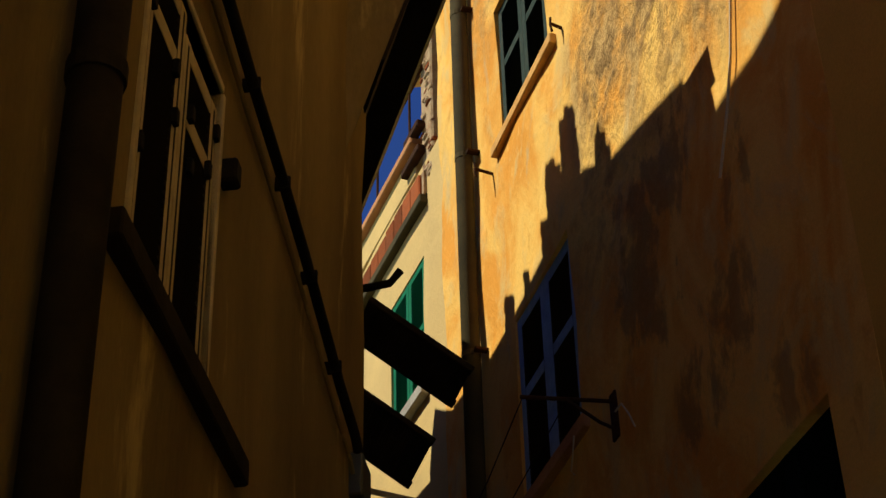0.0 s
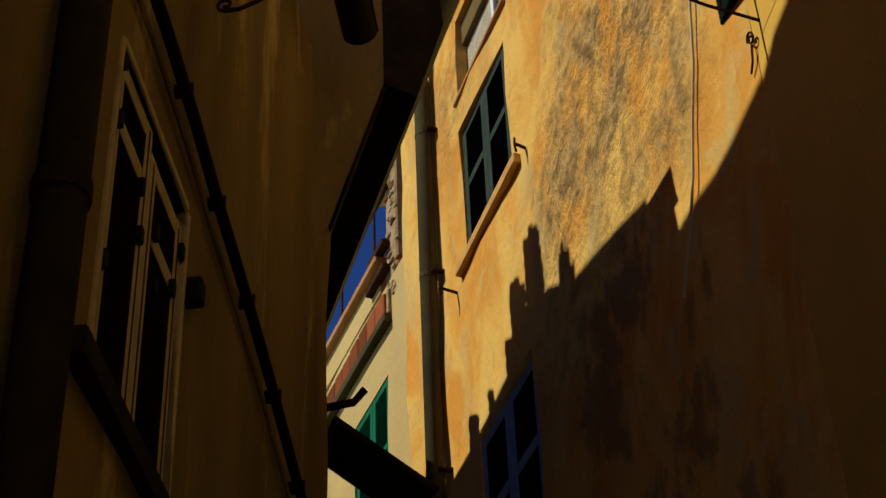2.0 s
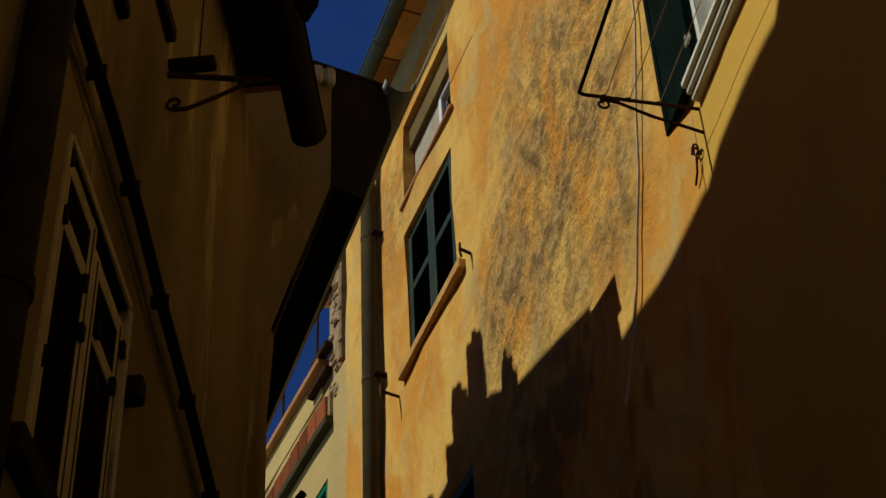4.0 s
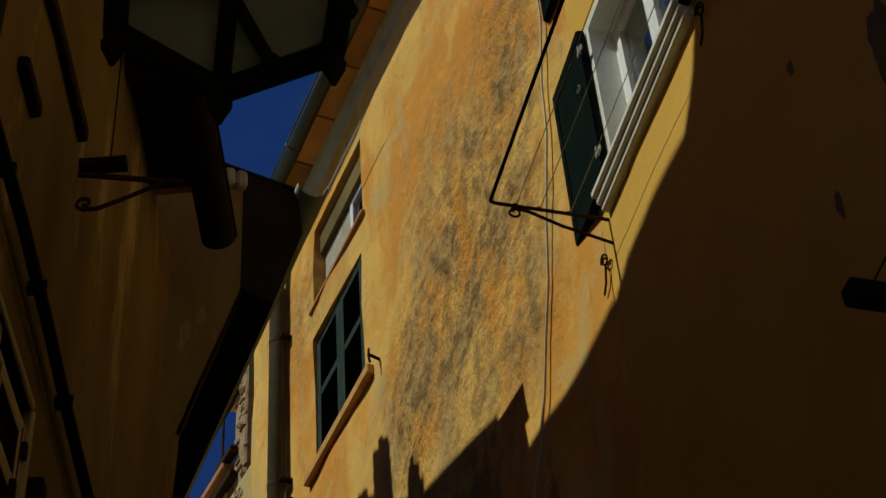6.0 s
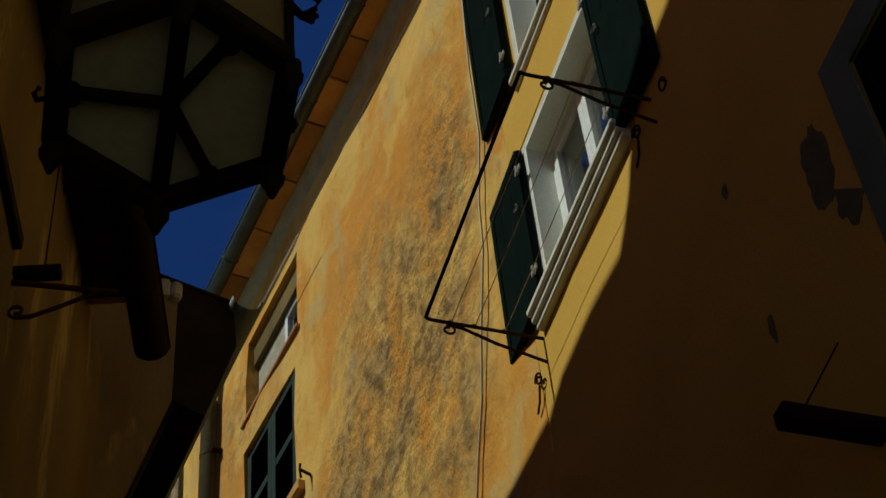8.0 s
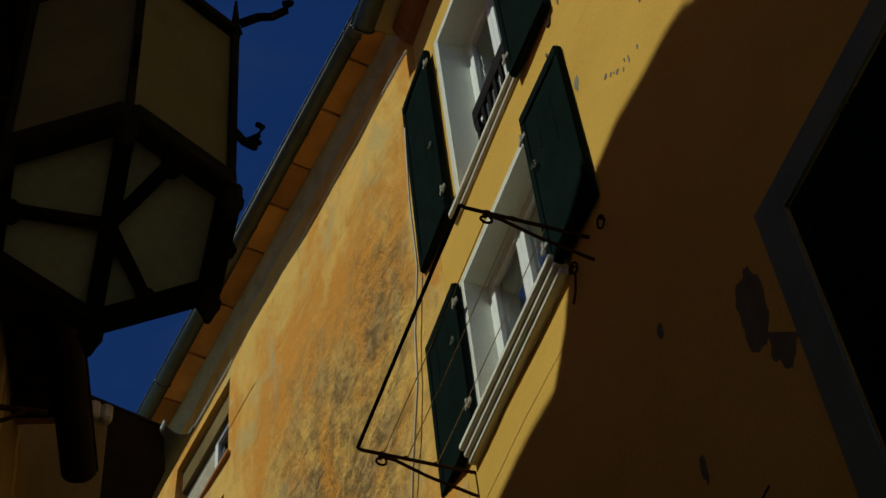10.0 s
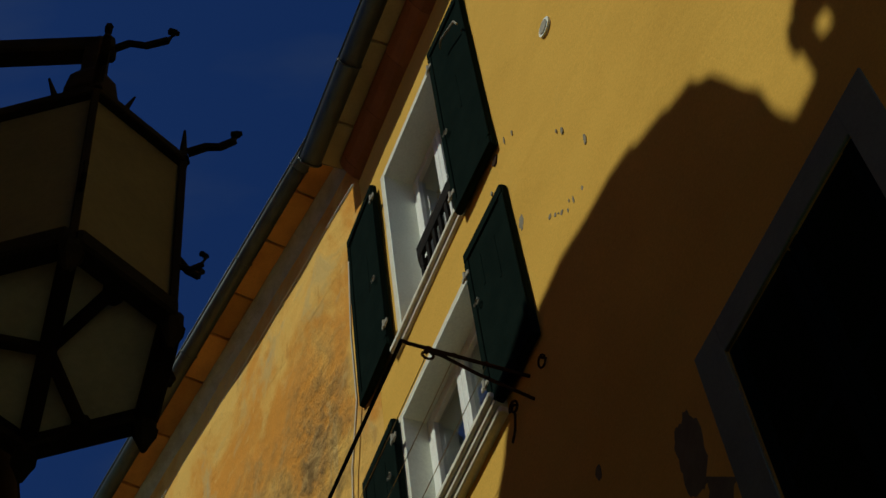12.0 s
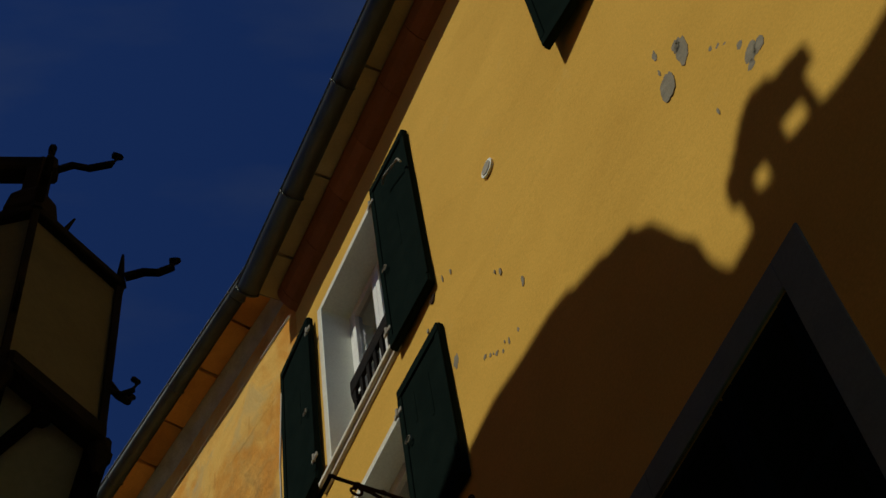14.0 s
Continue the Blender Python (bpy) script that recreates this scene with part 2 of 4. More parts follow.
def link(name, bm, mat, parent=None, smooth=False):
    me = bpy.data.meshes.new(name)
    bmesh.ops.recalc_face_normals(bm, faces=bm.faces)
    bm.to_mesh(me)
    bm.free()
    me.materials.append(mat)
    if smooth:
        for p in me.polygons:
            p.use_smooth = True
    ob = new(name, me)
    if parent is not None:
        ob.parent = parent
    return ob


def part(name, bm, mat, parent, label="", smooth=False):
    ob = link(name, bm, mat, parent, smooth)
    return tagged(ob, label) if label else ob


def thing(name, m, label, category, group="", kind=""):
    e = new(name)
    e.matrix_world = m
    return tagged(e, label, category, group, kind)


def box(bm, x0, x1, y0, y1, z0, z1, bevel=0.0, m=None):
    r = bmesh.ops.create_cube(bm, size=1.0)
    vs = r["verts"]
    for v in vs:
        v.co = Vector(((x0 + x1) / 2 + v.co.x * (x1 - x0), (y0 + y1) / 2 + v.co.y * (y1 - y0), (z0 + z1) / 2 + v.co.z * (z1 - z0)))
    if bevel:
        es = list({e for v in vs for e in v.link_edges})
        r2 = bmesh.ops.bevel(bm, geom=es, offset=bevel, segments=1, affect="EDGES")
        vs = list({v for f in r2["faces"] for v in f.verts} | {v for v in vs if v.is_valid})
    if m is not None:
        bmesh.ops.transform(bm, matrix=m, verts=vs)
    return vs


def boxed(*a, **k):
    bm = bmesh.new()
    box(bm, *a, **k)
    return bm


def tube(bm, points, radius, sides=10, taper=None, cap=True):
    """A round bar along points."""
    pts = [Vector(p) for p in points]
    rings = []
    up = Vector((0.13, 0.31, 0.94))
    for i, p in enumerate(pts):
        d = (pts[min(i + 1, len(pts) - 1)] - pts[max(i - 1, 0)]).normalized()
        a = d.cross(up)
        if a.length < 0.05:
            a = d.cross(Vector((1, 0, 0)))
        a.normalize()
        b = d.cross(a)
        r = radius if taper is None else radius + (taper - radius) * i / (len(pts) - 1)
        rings.append([bm.verts.new(p + (a * math.cos(2 * math.pi * k / sides) + b * math.sin(2 * math.pi * k / sides)) * r) for k in range(sides)])
    for r0, r1 in zip(rings, rings[1:]):
        for k in range(sides):
            bm.faces.new((r0[k], r0[(k + 1) % sides], r1[(k + 1) % sides], r1[k]))
    if cap:
        bm.faces.new(rings[0][::-1]), bm.faces.new(rings[-1])
    return bm


def tubed(points, radius, sides=10, taper=None):
    return tube(bmesh.new(), points, radius, sides, taper)


def arc(centre, radius, a0, a1, n, ax, ay):
    c, ax, ay = Vector(centre), Vector(ax), Vector(ay)
    return [c + (ax * math.cos(radians(a0 + (a1 - a0) * i / n)) + ay * math.sin(radians(a0 + (a1 - a0) * i / n))) * radius for i in range(n + 1)]


def spiral(centre, r0, r1, a0, a1, n, ax, ay):
    c, ax, ay = Vector(centre), Vector(ax), Vector(ay)
    out = []
    for i in range(n + 1):
        f = i / n
        a, r = radians(a0 + (a1 - a0) * f), r0 + (r1 - r0) * f
        out.append(c + (ax * math.cos(a) + ay * math.sin(a)) * r)
    return out


def prism(bm, outline, depth_axis, d0, d1):
    """Sweeps a closed outline of (a, b) pairs between d0 and d1 along x, y or z."""
    def at(a, b, d):
        return {"x": (d, a, b), "y": (a, d, b), "z": (a, b, d)}[depth_axis]
    v0 = [bm.verts.new(at(a, b, d0)) for a, b in outline]
    v1 = [bm.verts.new(at(a, b, d1)) for a, b in outline]
    n = len(outline)
    bm.faces.new(v0), bm.faces.new(v1[::-1])
    for i in range(n):
        bm.faces.new((v0[i], v0[(i + 1) % n], v1[(i + 1) % n], v1[i]))
    return bm


def pierced(x0, x1, z0, z1, thick, holes, rough=0.0, step=0.5):
    """A wall from x0 to x1 with its face at y = 0 and openings (x0, x1, z0, z1) right through; the face swells a little."""
    xs = {x0, x1} | {h for o in holes for h in o[:2]}
    zs = {z0, z1} | {h for o in holes for h in o[2:]}
    xs |= {x0 + i * step for i in range(int((x1 - x0) / step) + 1)}
    zs |= {z0 + i * step for i in range(int((z1 - z0) / step) + 1)}
    def tidy(vals, keep):
        vals = sorted(vals)
        return [v for i, v in enumerate(vals) if v in keep or all(abs(v - k) > 0.06 for k in keep)]
    xs = tidy(xs, {x0, x1} | {h for o in holes for h in o[:2]})
    zs = tidy(zs, {z0, z1} | {h for o in holes for h in o[2:]})
    bm = bmesh.new()
    grid = {}
    def vert(i, j, k):
        if (i, j, k) not in grid:
            y = -thick * k
            if not k and rough:
                y += rough * noise.noise((xs[i] * 0.9, zs[j] * 0.9, 3.1)) + rough * 0.5 * noise.noise((xs[i] * 2.3, zs[j] * 2.3, 7.7))
            grid[i, j, k] = bm.verts.new((xs[i], y, zs[j]))
        return grid[i, j, k]
    def solid(i, j):
        if not (0 <= i < len(xs) - 1 and 0 <= j < len(zs) - 1):
            return False
        cx, cz = (xs[i] + xs[i + 1]) / 2, (zs[j] + zs[j + 1]) / 2
        return not any(a < cx < b and c < cz < d for a, b, c, d in holes)
    for i in range(len(xs) - 1):
        for j in range(len(zs) - 1):
            if not solid(i, j):
                continue
            bm.faces.new((vert(i, j, 0), vert(i + 1, j, 0), vert(i + 1, j + 1, 0), vert(i, j + 1, 0)))
            bm.faces.new((vert(i, j, 1), vert(i, j + 1, 1), vert(i + 1, j + 1, 1), vert(i + 1, j, 1)))
            for (di, dj, a, b) in ((-1, 0, (i, j), (i, j + 1)), (1, 0, (i + 1, j), (i + 1, j + 1)), (0, -1, (i, j), (i + 1, j)), (0, 1, (i, j + 1), (i + 1, j + 1))):
                if not solid(i + di, j + dj):
                    bm.faces.new((vert(*a, 0), vert(*b, 0), vert(*b, 1), vert(*a, 1)))
    return bm


def wall(name, m, bm, mat, label):
    ob = link(name, bm, mat)
    ob.matrix_world = m
    return tagged(ob, label, "wall", kind="structure")


# ---- large structure ----
bm = bmesh.new()
bmesh.ops.create_grid(bm, x_segments=8, y_segments=8, size=600)
ground = tagged(link("ground", bm, PAVING), "unseen street paving, toned pale green for bounce fill", "ground", kind="structure")

LOWER_WINDOW = (9.73, 10.98, 7.72, 9.31)
UPPER_WINDOW = (9.87, 11.03, 11.22, 12.61)
LOWDARK = (6.62, 7.75, 4.4, 6.1)
ATTIC = (9.79, 11.02, 13.02, 14.02)
wall("wall_far", FAR, pierced(6.13, 12.8, 0, 14.9, 0.45, [LOWER_WINDOW, UPPER_WINDOW, ATTIC, LOWDARK], 0.03), OCHRE,
     "mottled ochre plaster house wall with worn brown patches")
FRENCH = (5.2, 6.18, 11.37, 13.44)
SASH = (5.2, 6.32, 9.28, 10.64)
DARKWIN = (2.28, 3.33, 5.7, 7.37)
TOPWIN = (1.2, 2.28, 11.36, 13.56)
wall("wall_near", NEAR, pierced(-9.0, 6.638, 0, 14.6, 0.45, [FRENCH, SASH, DARKWIN, TOPWIN], 0.015), YELLOW,
     "smooth yellow plaster house wall with small flaked patches")
LEFTWIN = (-5.2, -4.28, 4.9, 6.245)
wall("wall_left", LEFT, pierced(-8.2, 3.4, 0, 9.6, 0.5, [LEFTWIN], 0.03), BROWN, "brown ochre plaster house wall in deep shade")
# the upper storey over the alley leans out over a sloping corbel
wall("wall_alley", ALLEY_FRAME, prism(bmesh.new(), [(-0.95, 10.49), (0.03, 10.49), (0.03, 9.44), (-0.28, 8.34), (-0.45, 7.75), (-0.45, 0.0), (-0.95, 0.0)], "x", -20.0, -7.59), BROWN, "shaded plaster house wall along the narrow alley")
wall("wall_end", END, pierced(12.4, 24.0, 0, 12.6, 0.45, [(13.05, 14.0, 10.1, 11.56)], 0.02), PALE, "pale yellow plaster house wall with brick band")

# Unseen wall added to stop the sun below the roof ridges.
wall("wall_left_back", LEFT, boxed(-13.0, 3.4, -2.6, -2.1, 0, 12.0), BROWN, "unseen wall added behind the eaves to block sun")
# Unseen wall added behind the camera to cut sky and bounce light.
wall("wall_behind", facing(90.0, 10.5, 1), boxed(-7.0, 8.0, -0.5, 0.0, 0, 9.0), PALE, "unseen plain wall added to cut light from behind")
wall("wall_alley_end", facing(62.0, 0.0, 1), boxed(-3.0, 3.0, -30.4, -30.0, 0, 9.0), PALE, "pale plaster wall at the end of the alley")

# ---- roofs and gutters ----
def half_round(bm, x0, x1, y, z, r, thick=0.006, n=12, caps=False):
    """A half-round gutter along x, open at the top."""
    def ring(x, rad):
        return [bm.verts.new((x, y + rad * math.cos(math.pi * (1 + k / n)), z + rad * math.sin(math.pi * (1 + k / n)))) for k in range(n + 1)]
    a, b, c, d = ring(x0, r), ring(x1, r), ring(x0, r - thick), ring(x1, r - thick)
    for k in range(n):
        bm.faces.new((a[k], b[k], b[k + 1], a[k + 1]))
        bm.faces.new((c[k], c[k + 1], d[k + 1], d[k]))
        bm.faces.new((a[k], a[k + 1], c[k + 1], c[k])), bm.faces.new((b[k], d[k], d[k + 1], b[k + 1]))
    for k in (0, n):
        bm.faces.new((a[k], c[k], d[k], b[k]))
    if caps:
        bm.faces.new(c), bm.faces.new(d)
    tube(bm, [(x0, y + r, z), (x1, y + r, z)], 0.011, 6)
    return bm


def eave(m, x0, x1, z, out, tile, seed, label, soffit, bore=0.095):
    """An eave: a soffit of clay tiles, a roof edge, a gutter with seams and straps."""
    e = thing("roof_eave", m, label, "roof")
    rnd = random.Random(seed)
    x = x0
    while x < x1 - 0.05:
        w = min(tile * rnd.uniform(0.75, 1.1), x1 - x)
        bm = bmesh.new()
        box(bm, x + 0.012, x + w - 0.012, -0.02, out - 0.08 - bore, z + rnd.uniform(0, 0.012), z + 0.05, 0.006)
        part("soffit_tile", bm, soffit, e)
        x += w
    part("soffit_board", boxed(x0, x1, -0.05, out - 0.1, z + 0.045, z + 0.075), MORTAR, e, "mortar bed over the soffit tiles")
    bm = bmesh.new()
    prism(bm, [(-0.1, z + 0.08), (out - 0.05, z + 0.08), (out - 0.05, z + 0.105), (-3.0, z + 1.1), (-3.0, z + 1.0)], "x", x0, x1)
    part("roof_slope", bm, TILE, e)
    g = part("gutter", half_round(bmesh.new(), x0, x1, out - 0.085, z + 0.02, bore), ZINC, e, "grey-green zinc half-round gutter", True)
    x = x0 + 0.3
    while x < x1:
        bm = bmesh.new()
        pts = arc((x, out - 0.085, z + 0.02), bore + 0.005, 180, 360, 10, (0, 1, 0), (0, 0, 1))
        tube(bm, [(x, -0.02, z + 0.045)] + pts, 0.007, 5)
        part("gutter_strap", bm, ZINC, g)
        x += rnd.uniform(0.85, 1.1)
    return e


eave(FAR, 6.2, 14.6, 14.66, 0.42, 0.62, 3, "clay-tiled eave with a grey zinc gutter over the ochre wall", TILE, 0.075)
eave(NEAR, -8.0, 6.72, 14.36, 0.47, 0.9, 5, "tan-tiled eave with a grey zinc gutter over the yellow wall", TAN)
# rounded terracotta moulding under the near eave
moulding = thing("cornice", NEAR, "red-brown terracotta cornice moulding under the eave", "cornice")
x = -8.0
while x < 6.6:
    bm = bmesh.new()
    prism(bm, [(-0.02, 14.36), (0.16, 14.36), (0.16, 14.30), (0.13, 14.22), (0.07, 14.15), (-0.02, 14.12)], "x", x, min(x + 0.48, 6.63))
    part("moulding", bm, REDTILE, moulding)
    x += 0.485
bm = bmesh.new()
prism(bm, [(-0.02, 14.66), (0.085, 14.66), (0.08, 14.64), (0.035, 14.54), (-0.02, 14.46)], "x", 6.16, 12.8)
cove = thing("cornice", FAR, "pale stained plaster cove under the tiled eave", "cornice")
part("moulding", bm, PATCH, cove)

# left house: soffit, gutter and roof
e = thing("roof_eave", LEFT, "dark timber eave with a large black gutter", "roof")
part("soffit_board", boxed(-7.0, 3.4, -0.05, 0.24, 9.50, 9.54, 0.004), DARK, e)
for k in range(13):
    part("rafter", boxed(-6.9 + k * 0.75, -6.8 + k * 0.75, -0.05, 0.22, 9.40, 9.50, 0.006), DARK, e)
part("gutter", half_round(bmesh.new(), -7.42, 3.4, 0.325, 9.5, 0.105, caps=True), DARK, e, "black painted half-round gutter", True)
bm = bmesh.new()
prism(bm, [(0.36, 9.56), (0.36, 9.60), (-2.1, 12.0), (-2.1, 11.9), (-0.1, 9.56)], "x", -7.1, 3.4)
part("roof_slope", bm, TILE, e)

# jutting storey: deep boarded eave with a gutter, cut off square at the end
e = thing("roof_eave", ALLEY_FRAME, "black boarded eave with a green gutter, cut off square", "roof")
bm = bmesh.new()
prism(bm, [(0.034, 9.43), (0.24, 9.37), (0.43, 10.06), (0.40, 10.43), (0.034, 10.50)], "x", -20.0, -7.585)
part("eave_box", bm, DARK, e)
# Dark sheet puts the shade under the leaning storey into the colour.
bm = bmesh.new()
prism(bm, [(0.036, 9.44), (-0.2, 8.62), (-0.185, 8.6), (0.05, 9.40)], "x", -20.0, -7.6)
part("corbel_board", bm, DARK, e, "dark sheet painting the shade under the leaning storey")
for k in range(16):
    x = -8.0 - k * 0.7
    part("board_joint", boxed(x - 0.012, x + 0.012, 0.15, 0.41, 10.05, 10.44), DARK, e)
part("gutter", half_round(bmesh.new(), -20.0, -7.5, 0.47, 10.43, 0.10), ZINC, e, "green zinc half-round gutter", True)
bm = bmesh.new()
prism(bm, [(-0.7, 10.60), (0.40, 10.44), (0.40, 10.46), (-0.7, 10.64)], "x", -20.0, -7.575)
part("roof_slope", bm, DARK, e)
for k in range(3):
    part("verge_stone", boxed(-7.66 + 0.01 * k, -7.53, -0.19 + 0.08 * k, -0.115 + 0.08 * k, 10.32, 10.47, 0.02), STONE, e, "pale stone under the roof edge")

# ---- taller houses behind, whose roofs throw the shadow on the sunlit walls ----
def skyline(label, tops):
    """A roof edge behind the front eaves, from the outline (run, height)."""
    bm = bmesh.new()
    prism(bm, [(-a, b) for a, b in tops] + [(-tops[-1][0], 11.0), (-tops[0][0], 11.0)], "y", -2.15, -2.05)
    ob = thing("roof_ridge", LEFT, label, "roof")
    part("ridge_tiles", bm, TILE, ob)
    return ob


skyline("tiled roof ridge of the house behind", [(12.50, 11.97), (11.57, 12.36), (11.11, 12.60), (10.11, 13.20), (9.96, 13.36), (9.16, 13.85), (8.65, 13.83), (8.04, 14.01), (7.41, 14.20), (7.33, 14.06), (7.29, 13.87), (7.34, 13.66), (6.81, 13.98), (6.50, 14.13), (6.03, 14.45), (5.50, 14.81)])
skyline("tiled hipped roof of the taller house behind", [(5.50, 14.81), (4.98, 15.00), (4.55, 15.12), (4.30, 15.47), (4.14, 15.79), (3.61, 16.26), (3.30, 16.39), (2.96, 16.43), (2.66, 16.50), (2.42, 16.51), (2.41, 16.47), (2.11, 16.47), (2.10, 16.44), (1.86, 16.44), (1.85, 16.38), (1.74, 16.31), (1.69, 16.21), (1.65, 16.12), (1.61, 16.01), (1.52, 15.86), (1.50, 15.66), (1.47, 15.56), (1.41, 15.46), (1.22, 15.55), (0.61, 15.80), (0.48, 15.80), (0.31, 15.84), (-3.50, 17.47)])


def chimney(label, s0, s1, z0, z1, top=0.0, lean=0.0, steps=(), pot=0.0):
    """A weathered chimney stack in courses, narrowing to the share top, leaning along the roof, with a ragged crown and perhaps a pot."""
    c = thing("chimney", LEFT, label, "chimney", group="chimneys on the roofs behind")
    mid, half = (s0 + s1) / 2, (s1 - s0) / 2
    n = max(3, int((z1 - z0) / 0.07))
    for k in range(n):
        f = k / n
        w = half * (1 - (1 - top) * f) if top else half
        w += 0.008 * (-1) ** k
        m_ = mid + lean * f
        part("course", boxed(-m_ - w, -m_ + w, -2.12, -2.05, z0 + (z1 - z0) * f - 0.004, z0 + (z1 - z0) * (f + 1 / n), 0.006), BRICK, c)
    for a, b, h in steps:
        part("cap_tile", boxed(-b, -a, -2.11, -2.05, z1 - 0.02, z1 + h, 0.008), TILE, c)
    if pot:
        x = -mid - lean
        part("pot", tubed([(x, -2.09, z1 - 0.01), (x, -2.09, z1 + pot)], 0.045, 10, 0.03), TILE, c)
    return c


chimney("tall tapering brick chimney stack with a broken crown", 9.20, 9.60, 13.3, 14.40, top=0.84, lean=-0.02, steps=[(9.23, 9.33, 0.07), (9.33, 9.43, 0.10)])
chimney("lower brick chimney stack with a ragged cap", 9.59, 9.92, 13.1, 14.00, steps=[(9.62, 9.71, 0.01), (9.71, 9.81, 0.08), (9.81, 9.9, 0.05)])
chimney("broad brick chimney base on the ridge", 9.55, 10.09, 13.0, 13.54)
chimney("small brick chimney with a clay pot", 8.69, 8.94, 13.6, 14.08, top=0.75, lean=-0.01, steps=[(8.69, 8.88, 0.03)], pot=0.12)
chimney("stub of a flue on the ridge", 8.635, 8.685, 13.7, 13.97)
chimney("small chimney at the ridge end", 10.82, 11.05, 12.3, 12.94, steps=[(10.85, 11.04, 0.025)])
chimney("slim chimney at the ridge end", 10.42, 10.55, 12.5, 13.12, steps=[(10.44, 10.57, 0.02)])

# a wide stack with two smoke openings under a cap of piled tiles
c = thing("chimney", LEFT, "wide brick chimney with two smoke openings", "chimney", group="chimneys on the roofs behind")
part("stack", boxed(-1.22, -0.61, -2.08, -2.04, 15.1, 15.70, 0.005), BRICK, c)
part("sill_course", boxed(-0.92, -0.61, -2.08, -2.04, 15.695, 15.80, 0.005), BRICK, c)
for a, b in ((0.61, 0.69), (0.83, 1.0), (1.09, 1.22)):
    part("pier", boxed(-b, -a, -2.075, -2.045, 15.68, 16.01), BRICK, c)
part("head_course", boxed(-0.92, -0.61, -2.08, -2.04, 15.96, 16.07, 0.005), BRICK, c)
part("head_course", boxed(-1.23, -0.92, -2.08, -2.04, 15.85, 16.01, 0.005), BRICK, c)
for k, (a, w, lo, hi) in enumerate(((0.53, 0.08, 16.11, 16.25), (0.61, 0.08, 16.03, 16.26), (0.69, 0.07, 16.0, 16.25), (0.76, 0.08, 16.0, 16.31), (0.84, 0.07, 16.0, 16.32),
                                    (0.91, 0.06, 15.98, 16.29), (0.97, 0.06, 15.95, 16.24), (1.03, 0.06, 15.9, 16.17), (1.09, 0.07, 15.88, 16.09), (1.16, 0.10, 15.81, 15.95))):
    part("cap_tile", boxed(-a - w, -a + 0.004, -2.09 - 0.006 * (k % 2), -2.035, lo, hi, 0.008), TILE, c)


# ---- windows and shutters ----
def louvred(m, x0, x1, z0, z1, y, mat, label, rails=(0.5,), stile=0.07, slat_gap=0.038, group="", slat_mat=None):
    """A louvred shutter leaf in its wall's frame."""
    t = thing("louvred_shutter", m, label, "shutter", group)
    th = 0.04
    part("stile", boxed(x0, x0 + stile, y - th, y, z0, z1, 0.004), mat, t)
    part("stile", boxed(x1 - stile, x1, y - th, y, z0, z1, 0.004), mat, t)
    levels = [z0 + stile / 2] + [z0 + (z1 - z0) * r for r in rails] + [z1 - stile / 2]
    for c in levels:
        part("rail", boxed(x0 + stile, x1 - stile, y - th + 0.002, y - 0.002, c - stile / 2, c + stile / 2, 0.004), mat, t)
    # Dark strips cover the lit inner stile edges; shade put into the colour.
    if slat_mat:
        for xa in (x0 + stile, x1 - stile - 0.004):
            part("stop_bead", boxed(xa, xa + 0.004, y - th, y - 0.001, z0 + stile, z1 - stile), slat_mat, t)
    # Slats are darker than the frame where slat_mat is set.
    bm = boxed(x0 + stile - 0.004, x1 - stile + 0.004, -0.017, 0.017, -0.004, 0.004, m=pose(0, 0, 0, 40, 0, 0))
    first = None
    for a, b in zip(levels, levels[1:]):
        n = int((b - a - stile) / slat_gap)
        for k in range(n):
            zz = a + stile / 2 + (k + 0.5) * (b - a - stile) / n
            if first is None:
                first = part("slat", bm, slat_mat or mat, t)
                ob = first
            else:
                ob = new("slat", first.data)
                ob.parent = t
            ob.location = (0, y - 0.016, zz)
    return t


def hinge(bm, x, y, z):
    box(bm, x - 0.045, x + 0.045, y, y + 0.012, z - 0.022, z + 0.022, 0.004)
    tube(bm, [(x, y + 0.012, z - 0.035), (x, y + 0.012, z + 0.035)], 0.012, 8)
    return bm


def board_shutter(m, hinge_x, width, z0, z1, swing, label, slots):
    """A solid shutter leaf folded back to the wall, hinged at hinge_x; width is signed; swing is its angle off the wall."""
    t = thing("window_shutter", m @ pose(hinge_x, 0.022, 0, 0, 0, swing), label, "shutter", group="open shutters on the yellow house")
    a, b = sorted((0.0, width))
    bm = boxed(a, b, -0.002, 0.040, z0, z1, 0.006)
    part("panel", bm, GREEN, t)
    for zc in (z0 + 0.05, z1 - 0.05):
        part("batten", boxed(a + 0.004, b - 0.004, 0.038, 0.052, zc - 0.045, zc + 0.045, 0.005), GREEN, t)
    for xe in (a, b):
        part("edge_stile", boxed(min(xe, xe + (0.05 if xe == a else -0.05)), max(xe, xe + (0.05 if xe == a else -0.05)), 0.037, 0.05, z0 + 0.1, z1 - 0.1, 0.004), GREEN, t)
    for sx, sz, sl in slots:
        x = a + sx * (b - a)
        part("slot", boxed(x - 0.011, x + 0.011, 0.0395, 0.0425, z0 + sz, z0 + sz + sl), GREEN, t, "narrow dark groove")
    for zh in (z0 + 0.22, z1 - 0.22):
        part("hinge", hinge(bmesh.new(), 0.0, 0.045, zh), STONE, t, "weathered grey hinge")
    bm = bmesh.new()
    x = b - 0.09 if width < 0 else a + 0.09
    tube(bm, spiral((x, 0.062, z0 + 0.9), 0.035, 0.012, 0, 330, 10, (1, 0, 0), (0, 0, 1)), 0.006, 5)
    part("latch_ring", bm, STONE, t, "small grey iron ring")
    return t


